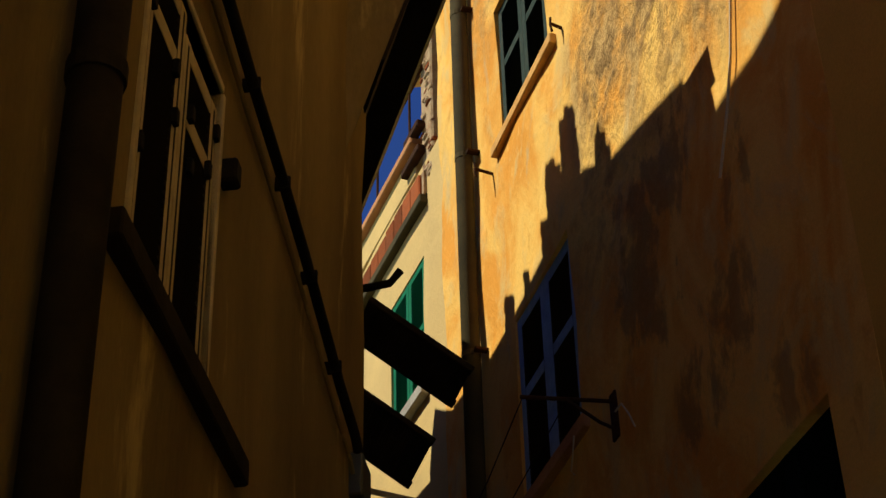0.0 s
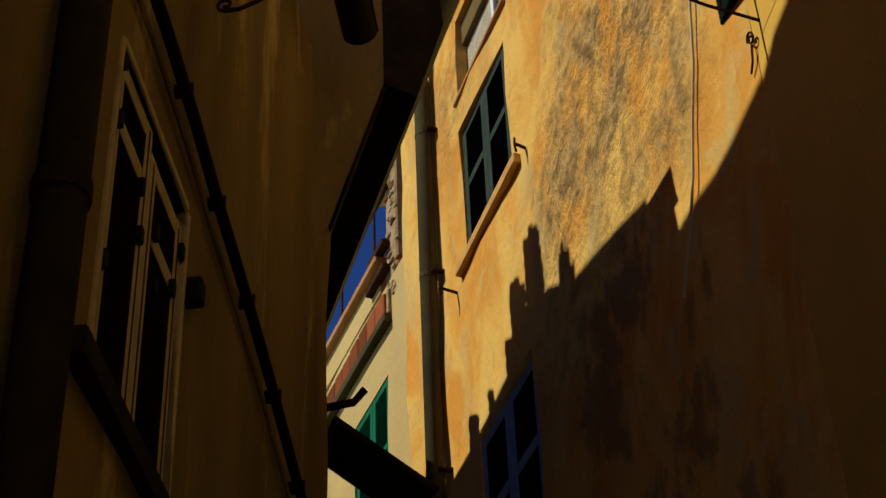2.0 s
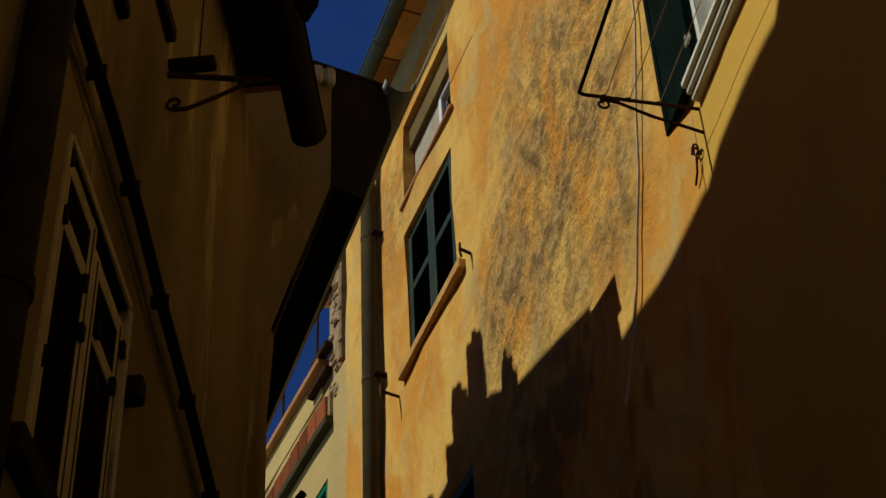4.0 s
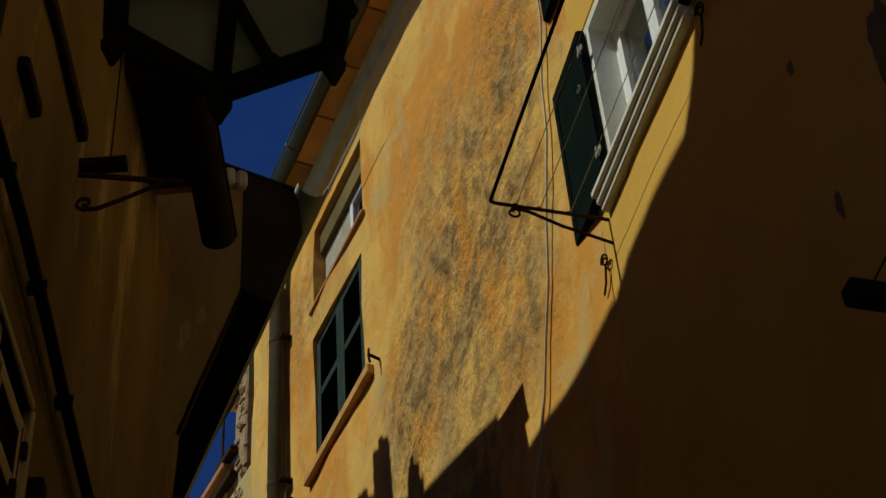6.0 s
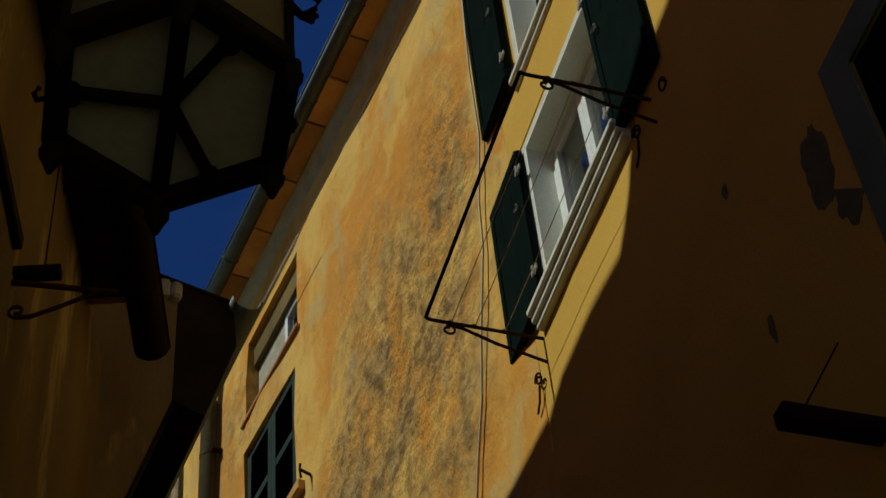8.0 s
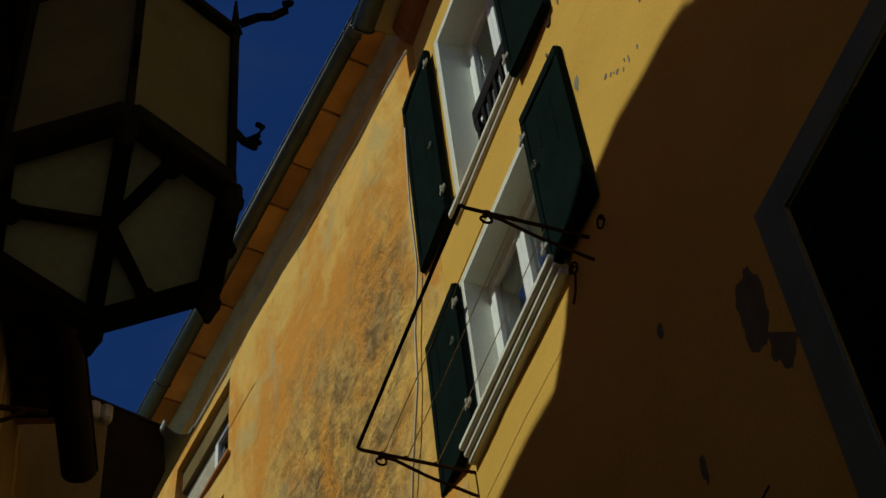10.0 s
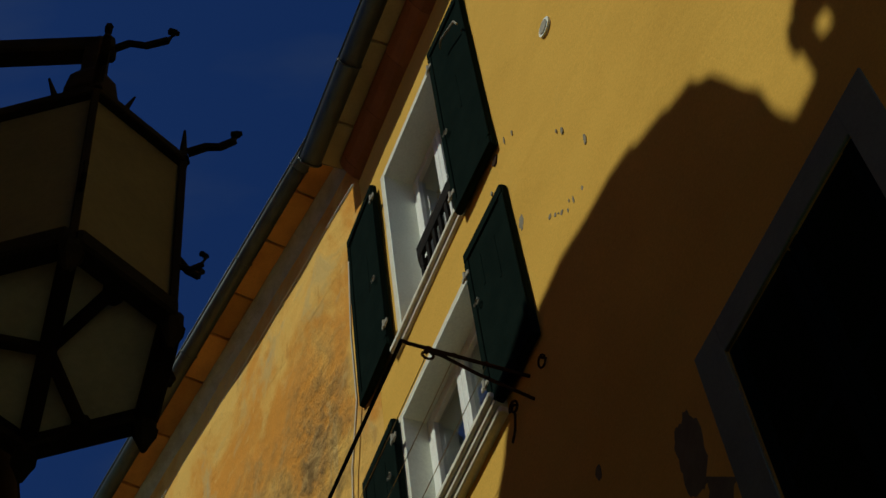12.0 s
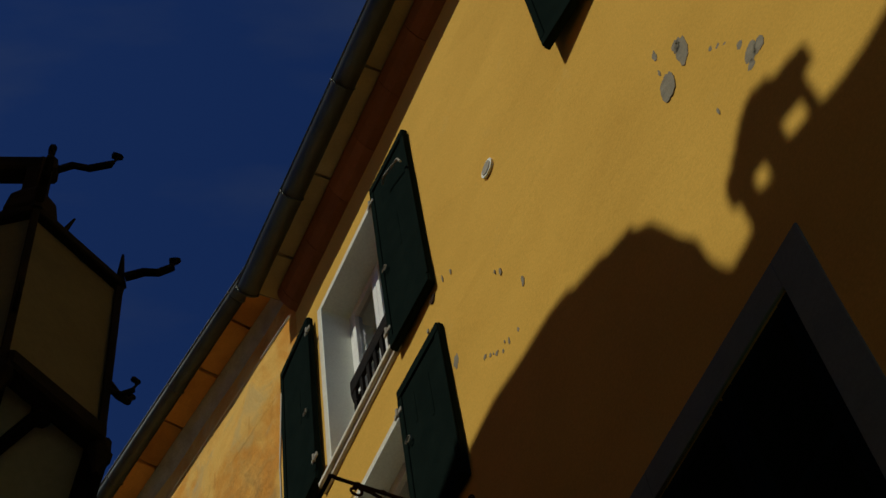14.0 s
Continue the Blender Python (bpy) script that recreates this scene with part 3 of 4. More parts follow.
def window_set(m, o, depth, cols, label):
    """A white casement deep in an opening o, with panes."""
    x0, x1, z0, z1 = o
    w = thing("casement_window", m, label, "window")
    y = -depth
    for nm, a in (("frame", (x0, x0 + 0.06, z0, z1)), ("frame", (x1 - 0.06, x1, z0, z1)), ("frame", (x0 + 0.06, x1 - 0.06, z1 - 0.06, z1)), ("frame", (x0 + 0.06, x1 - 0.06, z0, z0 + 0.06))):
        part(nm, boxed(a[0], a[1], y - 0.07, y, a[2], a[3], 0.006), PAINT, w)
    inner = x1 - x0 - 0.12
    for c in range(cols):
        a, b = x0 + 0.06 + inner * c / cols + 0.003, x0 + 0.06 + inner * (c + 1) / cols - 0.003
        sash = part("sash", boxed(a, a + 0.055, y - 0.055, y + 0.012, z0 + 0.065, z1 - 0.065, 0.005), PAINT, w)
        part("sash_stile", boxed(b - 0.055, b, y - 0.055, y + 0.012, z0 + 0.065, z1 - 0.065, 0.005), PAINT, sash)
        for zz in (z0 + 0.065, z1 - 0.13, z0 + (z1 - z0) * 0.36):
            part("sash_rail", boxed(a + 0.055, b - 0.055, y - 0.05, y + 0.01, zz, zz + (0.06 if zz != z0 + (z1 - z0) * 0.36 else 0.028), 0.004), PAINT, sash)
        part("pane", boxed(a + 0.05, b - 0.05, y - 0.03, y - 0.024, z0 + 0.1, z1 - 0.1), GLASS, sash, "clear window glass")
    # Added box, open in front, blocks light from behind the window.
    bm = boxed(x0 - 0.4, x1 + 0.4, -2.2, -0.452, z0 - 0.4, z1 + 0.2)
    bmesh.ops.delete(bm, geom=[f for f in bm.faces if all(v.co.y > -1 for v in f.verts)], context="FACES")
    part("dark_room", bm, ROOM_SHADE, w, "added dark box standing in for an unlit room")
    return w


def surround(m, o, width, proud, mat, label, reveal=None):
    """A painted band round an opening."""
    x0, x1, z0, z1 = o
    s = thing("window_surround", m, label, "window trim")
    part("jamb_band", boxed(x0 - width, x0, -0.01, proud, z0, z1 + width, 0.003), mat, s)
    part("jamb_band", boxed(x1, x1 + width, -0.01, proud, z0, z1 + width, 0.003), mat, s)
    part("head_band", boxed(x0, x1, -0.01, proud, z1, z1 + width, 0.003), mat, s)
    if reveal:
        d = 0.42
        part("reveal", boxed(x1 - 0.012, x1 + 0.001, -d, proud, z0, z1), reveal, s)
        part("reveal", boxed(x0 - 0.001, x0 + 0.012, -d, proud, z0, z1), reveal, s)
        part("head_lining", boxed(x0 + 0.012, x1 - 0.012, -d, proud, z1 - 0.012, z1 + 0.001), reveal, s)
    return s


def sill(m, x0, x1, z0, z1, out, mat, label, steps=1):
    t = thing("window_sill", m, label, "sill")
    h = (z1 - z0) / steps
    for k in range(steps):
        part("slab", boxed(x0, x1, -0.3, out - 0.025 * (steps - 1 - k), z0 + k * h, z0 + (k + 1) * h - 0.002, 0.008), mat, t)
    return t


# near house, lower window
surround(NEAR, SASH, 0.055, 0.012, LEDGE, "white painted band round the sash window", reveal=WHITE)
window_set(NEAR, SASH, 0.15, 2, "white painted casement window with clear panes")
sill(NEAR, 5.06, 6.5, 9.13, 9.28, 0.10, LEDGE, "pale stepped stone sill below the white window", 3)
board_shutter(NEAR, 6.35, 0.57, 9.27, 10.66, -1.2, "dark green solid shutter folded back beside the white window", [(0.35, 0.75, 0.42), (0.7, 0.95, 0.3)])
board_shutter(NEAR, 5.13, -0.55, 9.2, 10.72, 1.5, "dark green solid shutter folded back on the shaded side", [(0.35, 0.8, 0.42), (0.68, 0.98, 0.3)])
# near house, upper window
surround(NEAR, FRENCH, 0.06, 0.012, LEDGE, "white painted band round the tall upper window", reveal=WHITE)
window_set(NEAR, FRENCH, 0.22, 2, "tall white casement window under the eave")
sill(NEAR, 5.1, 6.32, 11.26, 11.365, 0.05, LEDGE, "pale stone sill below the tall window", 2)
board_shutter(NEAR, 6.30, 0.56, 11.4, 13.5, -1.2, "tall dark green shutter folded back over the ochre edge", [(0.4, 0.95, 0.45)])
board_shutter(NEAR, 5.13, -0.55, 11.22, 13.45, 1.5, "tall dark green shutter with a long stay hook", [(0.45, 0.9, 0.45)])
rail = thing("window_railing", NEAR, "low black iron railing across the tall window", "railing")
part("top_rail", boxed(5.14, 5.81, -0.012, 0.018, 11.70, 11.86, 0.006), IRON, rail)
for k in range(6):
    part("baluster", boxed(5.20 + k * 0.108, 5.24 + k * 0.108, -0.008, 0.014, 11.365, 11.70), IRON, rail)
part("end_scroll", tubed([(5.80, 0.004, 11.70), (5.78, 0.004, 11.60), (5.72, 0.004, 11.54), (5.68, 0.004, 11.58)], 0.014, 6), IRON, rail)
# near house, far right top window
surround(NEAR, TOPWIN, 0.06, 0.012, PAINT, "white painted band round the end window", reveal=WHITE)
window_set(NEAR, TOPWIN, 0.25, 2, "tall white casement window at the house's end")
board_shutter(NEAR, 2.36, 0.55, 11.1, 13.4, 5, "dark green shutter of the end window", [(0.4, 0.95, 0.45)])
board_shutter(NEAR, 1.12, -0.55, 11.1, 13.4, 4, "dark green shutter of the end window", [(0.4, 0.95, 0.45)])
# near house, dark window in the shade
GREYBAND = material("grey_painted_band", (0.19, 0.225, 0.19), 0.85, other=(0.15, 0.18, 0.152), scale=3, bump=0.15)
surround(NEAR, DARKWIN, 0.19, 0.010, GREYBAND, "grey painted band round the shaded window")
for a, b in ((2.29, 2.80), (2.81, 3.32)):
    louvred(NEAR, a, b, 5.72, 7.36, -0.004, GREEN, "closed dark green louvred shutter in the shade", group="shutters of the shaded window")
sill(NEAR, 2.1, 3.5, 5.56, 5.7, 0.08, STONE, "grey stone sill of the shaded window")
# far house, upper window
for a, b in ((9.89, 10.445), (10.45, 11.02)):
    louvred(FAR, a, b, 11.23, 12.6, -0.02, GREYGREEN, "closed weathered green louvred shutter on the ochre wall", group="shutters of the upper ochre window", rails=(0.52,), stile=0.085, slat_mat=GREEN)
sill(FAR, 9.70, 11.2, 11.09, 11.19, 0.05, OCHRE_SILL, "terracotta coloured sill under the green shutters")
# far house, lower window
for a, b in ((9.74, 10.35), (10.355, 10.97)):
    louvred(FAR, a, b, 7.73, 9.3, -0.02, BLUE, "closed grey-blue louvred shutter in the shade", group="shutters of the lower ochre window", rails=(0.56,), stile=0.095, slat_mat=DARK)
sill(FAR, 9.6, 11.1, 7.60, 7.71, 0.06, SILL, "brown sill under the blue shutters")
for a, b in ((6.63, 7.18), (7.19, 7.74)):
    louvred(FAR, a, b, 4.41, 6.09, -0.05, GREEN, "closed dark green louvred shutter low on the ochre wall", group="shutters of the low window")
sill(FAR, 6.5, 7.87, 4.26, 4.4, 0.08, STONE, "grey stone sill of the low window")
# far house, attic opening
attic = thing("attic_window", FAR, "small attic window with a pale frame and patched plaster", "window")
part("ledge", boxed(9.74, 11.1, -0.3, 0.03, 12.975, 13.02, 0.006), SILL, attic, "thin tiled ledge")
part("frame", boxed(10.27, 10.33, -0.17, -0.10, 13.025, 13.72, 0.005), PAINT, attic)
part("frame", boxed(9.80, 10.27, -0.17, -0.10, 13.66, 13.72, 0.005), PAINT, attic)
part("pane", boxed(9.8, 10.27, -0.14, -0.132, 13.025, 13.66), GLASS, attic)
part("patch", boxed(10.33, 11.015, -0.22, -0.11, 13.025, 13.72, 0.01), PATCH, attic, "bare patched grey plaster")
part("lintel", boxed(9.8, 11.015, -0.25, -0.06, 13.72, 14.015, 0.01), BROWN, attic)
# Added dark box keeps light from behind the attic pane.
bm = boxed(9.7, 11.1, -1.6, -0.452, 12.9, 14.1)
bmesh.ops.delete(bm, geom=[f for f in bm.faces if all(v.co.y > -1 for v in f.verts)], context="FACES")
part("dark_room", bm, ROOM_SHADE, attic, "added dark box standing in for the unlit attic")
t = thing("eave_cable", FAR, "thin whitewashed cable strung in front of the attic", "cable")
part("cable", tubed([(5.9, 0.2, 13.6), (7.5, 0.2, 13.56), (10.7, 0.2, 13.57)], 0.0015, 5), CABLE, t)
part("sleeve", tubed([(9.25, 0.2, 13.565), (10.2, 0.2, 13.57)], 0.007, 8), PAINT, t)
part("sleeve", tubed([(5.92, 0.2, 13.60), (6.35, 0.2, 13.59)], 0.008, 8), PAINT, t)
# end house
for a, b in ((13.06, 13.52), (13.53, 13.99)):
    louvred(END, a, b, 10.1, 11.55, -0.02, BRIGHT_GREEN, "closed bright green louvred shutter in the sun", group="bright green shutters")
sill(END, 12.95, 14.1, 9.98, 10.1, 0.08, STONE, "stone sill under the bright green shutters")
# left house window
for a, b, top, share in ((-5.19, -4.74, 6.15, 0.735), (-4.735, -4.29, 6.24, 0.785)):
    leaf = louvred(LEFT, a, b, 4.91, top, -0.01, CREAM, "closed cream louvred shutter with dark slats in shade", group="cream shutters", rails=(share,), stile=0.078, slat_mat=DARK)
    # Raised dark strips put a groove's shade on the flat stiles.
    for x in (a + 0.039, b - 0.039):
        part("groove", boxed(x - 0.007, x + 0.007, -0.012, -0.0085, 4.95, top - 0.03), DARK, leaf, "dark strip drawing a groove's shade on the stile")
t = thing("window_surround", LEFT, "cream painted wooden frame round the shuttered window", "window trim")
part("frame_post", boxed(-5.228, -5.2, -0.2, 0.012, 4.9, 6.245, 0.004), CREAM, t)
part("frame_post", boxed(-4.28, -4.25, -0.2, 0.012, 4.9, 6.26, 0.004), CREAM, t)
part("frame_head", boxed(-5.2, -4.28, -0.2, 0.012, 6.245, 6.28, 0.004), CREAM, t)
for x, z in ((-4.31, 6.19), (-4.33, 5.93), (-4.63, 5.88), (-4.66, 5.68), (-4.84, 5.84), (-4.87, 5.62), (-5.09, 5.78), (-5.17, 6.02), (-4.32, 5.3)):
    h = thing("shutter_latch", LEFT, "small dark iron latch on the cream shutter", "latch", group="latches on the cream shutters")
    part("plate", boxed(x - 0.018, x + 0.018, -0.012, 0.012, z - 0.035, z + 0.035, 0.004), IRON, h)
sill(LEFT, -5.66, -4.08, 4.75, 4.86, 0.06, DARK, "dark sill under the cream shutters")


# ---- ironwork, pipes and cables on the sunlit houses ----
def drying_rack(m, s0, s1, out, z, brace_z, label):
    """Two scrolled wall brackets, a rod between their tips and thin washing lines."""
    t = thing("drying_rack", m, label, "clothes rack")
    for s in (s0, s1):
        b = part("bracket", tubed([(s, -0.02, z), (s, out - 0.03, z), (s, out, z + 0.012)], 0.011, 8), RUST, t)
        curve = [(s + 0.0, -0.02, brace_z), (s, 0.12, brace_z + 0.04), (s, 0.3, z - 0.11), (s, out - 0.22, z - 0.03), (s, out - 0.12, z - 0.02)]
        part("brace", tubed(curve, 0.010, 8), RUST, b)
        part("scroll", tubed(spiral((s, out - 0.13, z - 0.06), 0.045, 0.015, 80, 480, 16, (0, 1, 0), (0, 0, 1)), 0.008, 6), RUST, b)
        for k in (0.24, 0.42, 0.56):
            part("line_ring", tubed(arc((s, k, z + 0.004), 0.017, 0, 350, 8, (0, 1, 0), (0, 0, 1)), 0.005, 5), RUST, b)
    part("rod", tubed([(s0, out, z + 0.012), (s1, out, z + 0.012)], 0.011, 8), IRON, t)
    for k in (0.24, 0.42, 0.56):
        pts = [(s0 + (s1 - s0) * i / 6, k, z - 0.012 * math.sin(math.pi * i / 6)) for i in range(7)]
        part("line", tubed(pts, 0.0028, 5), CABLE, t, "thin pale washing line")
    return t


drying_rack(NEAR, 6.52, 4.79, 0.71, 9.1, 8.9, "rusty iron drying rack below the white window")
# bracket under the blue shutters
t = thing("wall_bracket", FAR, "rusty iron bracket bars beside the blue shutters", "bracket")
part("bar", tubed([(9.2, -0.03, 7.56), (9.3, 0.6, 7.56)], 0.014, 8), RUST, t)
part("brace", tubed([(9.2, -0.03, 7.34), (9.22, 0.1, 7.40), (9.25, 0.3, 7.55)], 0.012, 8), RUST, t)
part("wall_plate", boxed(9.15, 9.25, -0.02, 0.015, 7.28, 7.62, 0.006), RUST, t)
part("line", tubed([(9.3, 0.58, 7.57), (10.3, 0.5, 7.5), (12.6, 0.3, 7.55)], 0.004, 5), IRON, t, "dark washing line")
part("line", tubed([(9.25, 0.3, 7.56), (10.6, 0.25, 7.5), (12.6, 0.15, 7.55)], 0.004, 5), IRON, t, "dark washing line")
t = thing("loose_cable", FAR, "short pale cable ends hanging below the bracket", "cable")
part("cable_end", tubed([(9.15, 0.02, 7.45), (9.0, 0.04, 7.42), (8.88, 0.05, 7.28), (8.8, 0.05, 7.14)], 0.006, 6), CABLE, t)
part("cable_end", tubed([(9.68, 0.1, 7.56), (9.72, 0.1, 7.45), (9.8, 0.09, 7.36), (9.74, 0.09, 7.30)], 0.006, 6), CABLE, t)

t = thing("drain_pipe", FAR, "tall olive metal drainpipe on the ochre wall", "pipe")
part("pipe", tubed([(11.78, 0.095, 0), (11.78, 0.095, 13.9), (11.78, 0.17, 14.2), (11.78, 0.33, 14.55)], 0.078, 16), PIPE, t, smooth=True)
for z in (2.0, 4.5, 7.0, 9.45, 11.5, 13.2):
    part("clamp", tubed([(11.78, 0.095, z), (11.78, 0.095, z + 0.05)], 0.082, 16), PIPE, t)
    part("screw", boxed(11.64, 11.70, -0.02, 0.1, z + 0.015, z + 0.035), RUST, t)
for s, z, ln, lab in ((9.58, 11.13, 0.09, "rusty shutter hook on the ochre wall"), (11.33, 11.03, 0.16, "rusty iron stay beside the drainpipe")):
    h = thing("wall_hook", FAR, lab, "hook")
    part("pin", tubed([(s, -0.02, z), (s - 0.02, ln, z + 0.01)], 0.014, 8), RUST, h)
    part("fork", tubed([(s - 0.02, ln - 0.01, z - 0.07), (s - 0.02, ln, z), (s - 0.02, ln - 0.005, z + 0.07)], 0.011, 6), RUST, h)
t = thing("hanging_cable", FAR, "cream cable hanging loosely down the ochre wall", "cable")
pts = [(6.34, 0.03, 13.2), (6.39, 0.03, 12.3), (6.38, 0.03, 11.5), (6.5, 0.03, 10.9), (6.53, 0.03, 10.45), (6.68, 0.035, 9.8), (6.76, 0.04, 9.3), (6.9, 0.03, 8.95), (7.0, 0.03, 8.6), (7.13, 0.03, 8.3), (7.33, 0.03, 7.95)]
part("cable", tubed(pts, 0.009, 6), CABLE, t)
for s, z in ((4.6, 8.97), (6.96, 12.6)):
    t = thing("wall_ring", NEAR, "small dark iron ring in the plaster", "ring")
    part("ring", tubed(arc((s, 0.03, z), 0.034, 0, 345, 14, (1, 0, 0), (0, 0.2, 1)), 0.006, 6), RUST, t)
    part("pin", tubed([(s, -0.02, z + 0.034), (s, 0.04, z + 0.034)], 0.008, 6), RUST, t)
t = thing("vent_cover", NEAR, "small round white vent cover on the yellow wall", "vent")
part("rim", tubed([(3.8, -0.01, 11.32), (3.8, 0.02, 11.32)], 0.066, 20), WHITE, t)
part("plate", tubed([(3.8, 0.019, 11.32), (3.8, 0.025, 11.32)], 0.048, 18), STONE, t)
for s, z in ((4.95, 9.02), (6.62, 8.86)):
    t = thing("shutter_catch", NEAR, "curled rusty shutter catch below the sill", "catch")
    part("curl", tubed(spiral((s, 0.03, z), 0.05, 0.015, 0, 520, 20, (1, 0, 0.3), (0, 0.1, 1)), 0.007, 6), RUST, t)
    part("tail", tubed([(s, 0.03, z - 0.05), (s + 0.03, 0.03, z - 0.15), (s + 0.08, 0.03, z - 0.2)], 0.007, 6), RUST, t)
t = thing("shutter_stay", NEAR, "pale bent shutter stay hook on the tall shutter", "hook")
part("hook", tubed([(4.86, 0.11, 13.02), (4.80, 0.125, 13.03), (4.6, 0.12, 12.93), (4.58, 0.11, 12.86)], 0.009, 6), STONE, t)
t = thing("wooden_bracket", NEAR, "dark wooden arm jutting from the shaded yellow wall", "bracket")
part("arm", boxed(3.86, 3.95, -0.05, 0.40, 5.86, 5.94, 0.01), DARK, t)
part("wire", tubed([(3.9, 0.3, 5.94), (3.98, -0.01, 6.45)], 0.004, 5), IRON, t)

# flaked patches in the yellow plaster: shallow scars with ragged rims
rnd = random.Random(11)


def flake(s, z, w, h):
    bm = bmesh.new()
    n = 44
    rim = []
    for k in range(n):
        a = 2 * math.pi * k / n
        r = 0.95 + 0.35 * noise.noise((1.6 * math.cos(a) + s * 9, 1.6 * math.sin(a) + z * 9, 0.5)) + rnd.uniform(-0.08, 0.08)
        rim.append((s + w * r * math.cos(a), z + h * r * math.sin(a)))
    prism(bm, rim, "y", -0.003, 0.0045)
    t = tagged(link("plaster_flake", bm, FLAKE), "grey flaked patch in the yellow plaster", "patch", group="flaked patches")
    t.matrix_world = NEAR
    return t


FLAKE = material("bare_grey_render", (0.30, 0.27, 0.20), 0.95, other=(0.22, 0.19, 0.14), scale=8, bump=0.4)
for s, z, w, h in ((2.33, 9.40, 0.06, 0.10), (2.16, 9.47, 0.045, 0.12), (2.18, 9.56, 0.03, 0.06), (2.32, 9.75, 0.018, 0.05), (1.85, 8.73, 0.05, 0.07), (1.80, 8.70, 0.045, 0.05), (1.88, 8.66, 0.03, 0.035),
                   (2.02, 9.16, 0.012, 0.02), (1.98, 9.10, 0.016, 0.014), (1.95, 9.04, 0.02, 0.012), (1.88, 8.88, 0.02, 0.03), (2.15, 8.73, 0.008, 0.03), (2.34, 9.58, 0.008, 0.03),
                   (3.94, 10.28, 0.012, 0.035), (3.99, 10.36, 0.007, 0.022), (3.77, 9.89, 0.013, 0.05), (4.41, 11.07, 0.008, 0.03), (4.51, 11.15, 0.007, 0.04), (4.25, 9.85, 0.016, 0.02), (4.20, 9.79, 0.012, 0.018),
                   (4.14, 9.72, 0.018, 0.018), (4.08, 9.65, 0.009, 0.016), (4.01, 9.65, 0.008, 0.03), (3.91, 9.61, 0.01, 0.018), (4.53, 10.22, 0.028, 0.06), (4.77, 10.93, 0.012, 0.02), (4.17, 9.76, 0.006, 0.01), (4.05, 9.70, 0.006, 0.014)):
    flake(s, z, w, h)
knob = tagged(link("rust_stain", prism(bmesh.new(), [(4.66 + 0.035 * math.cos(radians(a)) * (1 + 0.3 * math.sin(3 * radians(a))), 11.14 + 0.04 * math.sin(radians(a))) for a in range(0, 360, 30)], "y", -0.004, 0.006), RUST), "rust-brown scar where a catch was torn out", "patch")
knob.matrix_world = NEAR

STAIN = material("damp_dark_plaster", (0.20, 0.17, 0.10), 0.95, other=(0.14, 0.12, 0.08), scale=7, bump=0.3)
for s_, z_, w_, h_ in ((3.73, 7.2, 0.11, 0.26), (3.60, 6.9, 0.10, 0.16), (4.35, 6.9, 0.03, 0.08), (4.39, 7.85, 0.025, 0.05)):
    f = flake(s_, z_, w_, h_)
    f.data.materials[0] = STAIN
    f.name = "damp_patch"
    tagged(f, "dark damp patch beside the grey window band", "patch", group="damp patches")

# ---- end house: brick band, coping, terrace rail, rubble corner ----
t = thing("brick_band", END, "band of red bricks under the pale terrace edge", "bricks")
for k in range(26):
    x = 12.95 + k * 0.26
    part("brick", boxed(x + 0.008, x + 0.25, -0.02, 0.05 + rnd.uniform(-0.012, 0.012), 12.2 + rnd.uniform(-0.015, 0.015), 12.46 + rnd.uniform(-0.02, 0.02), 0.012), BRICK, t)
part("bed", boxed(12.9, 20.0, -0.02, 0.03, 12.19, 12.47, 0.004), MORTAR, t, "crumbling mortar bed")
part("drip_course", boxed(12.9, 20.0, -0.02, 0.075, 12.08, 12.18, 0.01), PIPE, t, "brown drip course under the bricks")
t = thing("terrace_edge", END, "pale terrace edge with a brown coping", "parapet")
part("upstand", boxed(13.15, 20.0, -0.4, 0.02, 12.6, 12.95, 0.01), PALE, t)
part("coping", boxed(13.1, 20.0, -0.42, 0.09, 12.95, 13.04, 0.012), SILL, t)
t = thing("terrace_railing", END, "thin rusty terrace railing above the coping", "railing")
for k in range(7):
    part("post", tubed([(13.5 + k * 1.05, -0.05, 13.0), (13.5 + k * 1.05, -0.05, 13.95)], 0.016, 6), RUST, t)
part("handrail", tubed([(13.2, -0.05, 13.95), (20, -0.05, 13.95)], 0.018, 6), RUST, t)
t = thing("rubble_corner", END, "broken masonry corner of bricks and mortar above the terrace", "masonry")
part("core", boxed(12.72, 13.02, -0.45, 0.0, 12.36, 14.5, 0.02), MORTAR, t)
for k in range(40):
    x, z = rnd.uniform(12.74, 12.98), 12.35 + k * 0.052
    w, h = rnd.uniform(0.05, 0.14), rnd.uniform(0.03, 0.06)
    part("stone", boxed(x - w / 2, x + w / 2, -0.1, rnd.uniform(0.003, 0.025), z, z + h, 0.012, m=pose(0, 0, 0)), BRICK if rnd.random() < 0.25 else MORTAR, t)
for z, ln in ((13.84, 0.4), (13.06, 0.42), (12.75, 0.5)):
    b = thing("beam_stub", END, "rusty iron beam stub in the broken corner", "beam", group="beam stubs")
    part("stub", boxed(12.9, 12.9 + ln, 0.0, 0.09, z - 0.045, z + 0.045, 0.012), RUST, b)

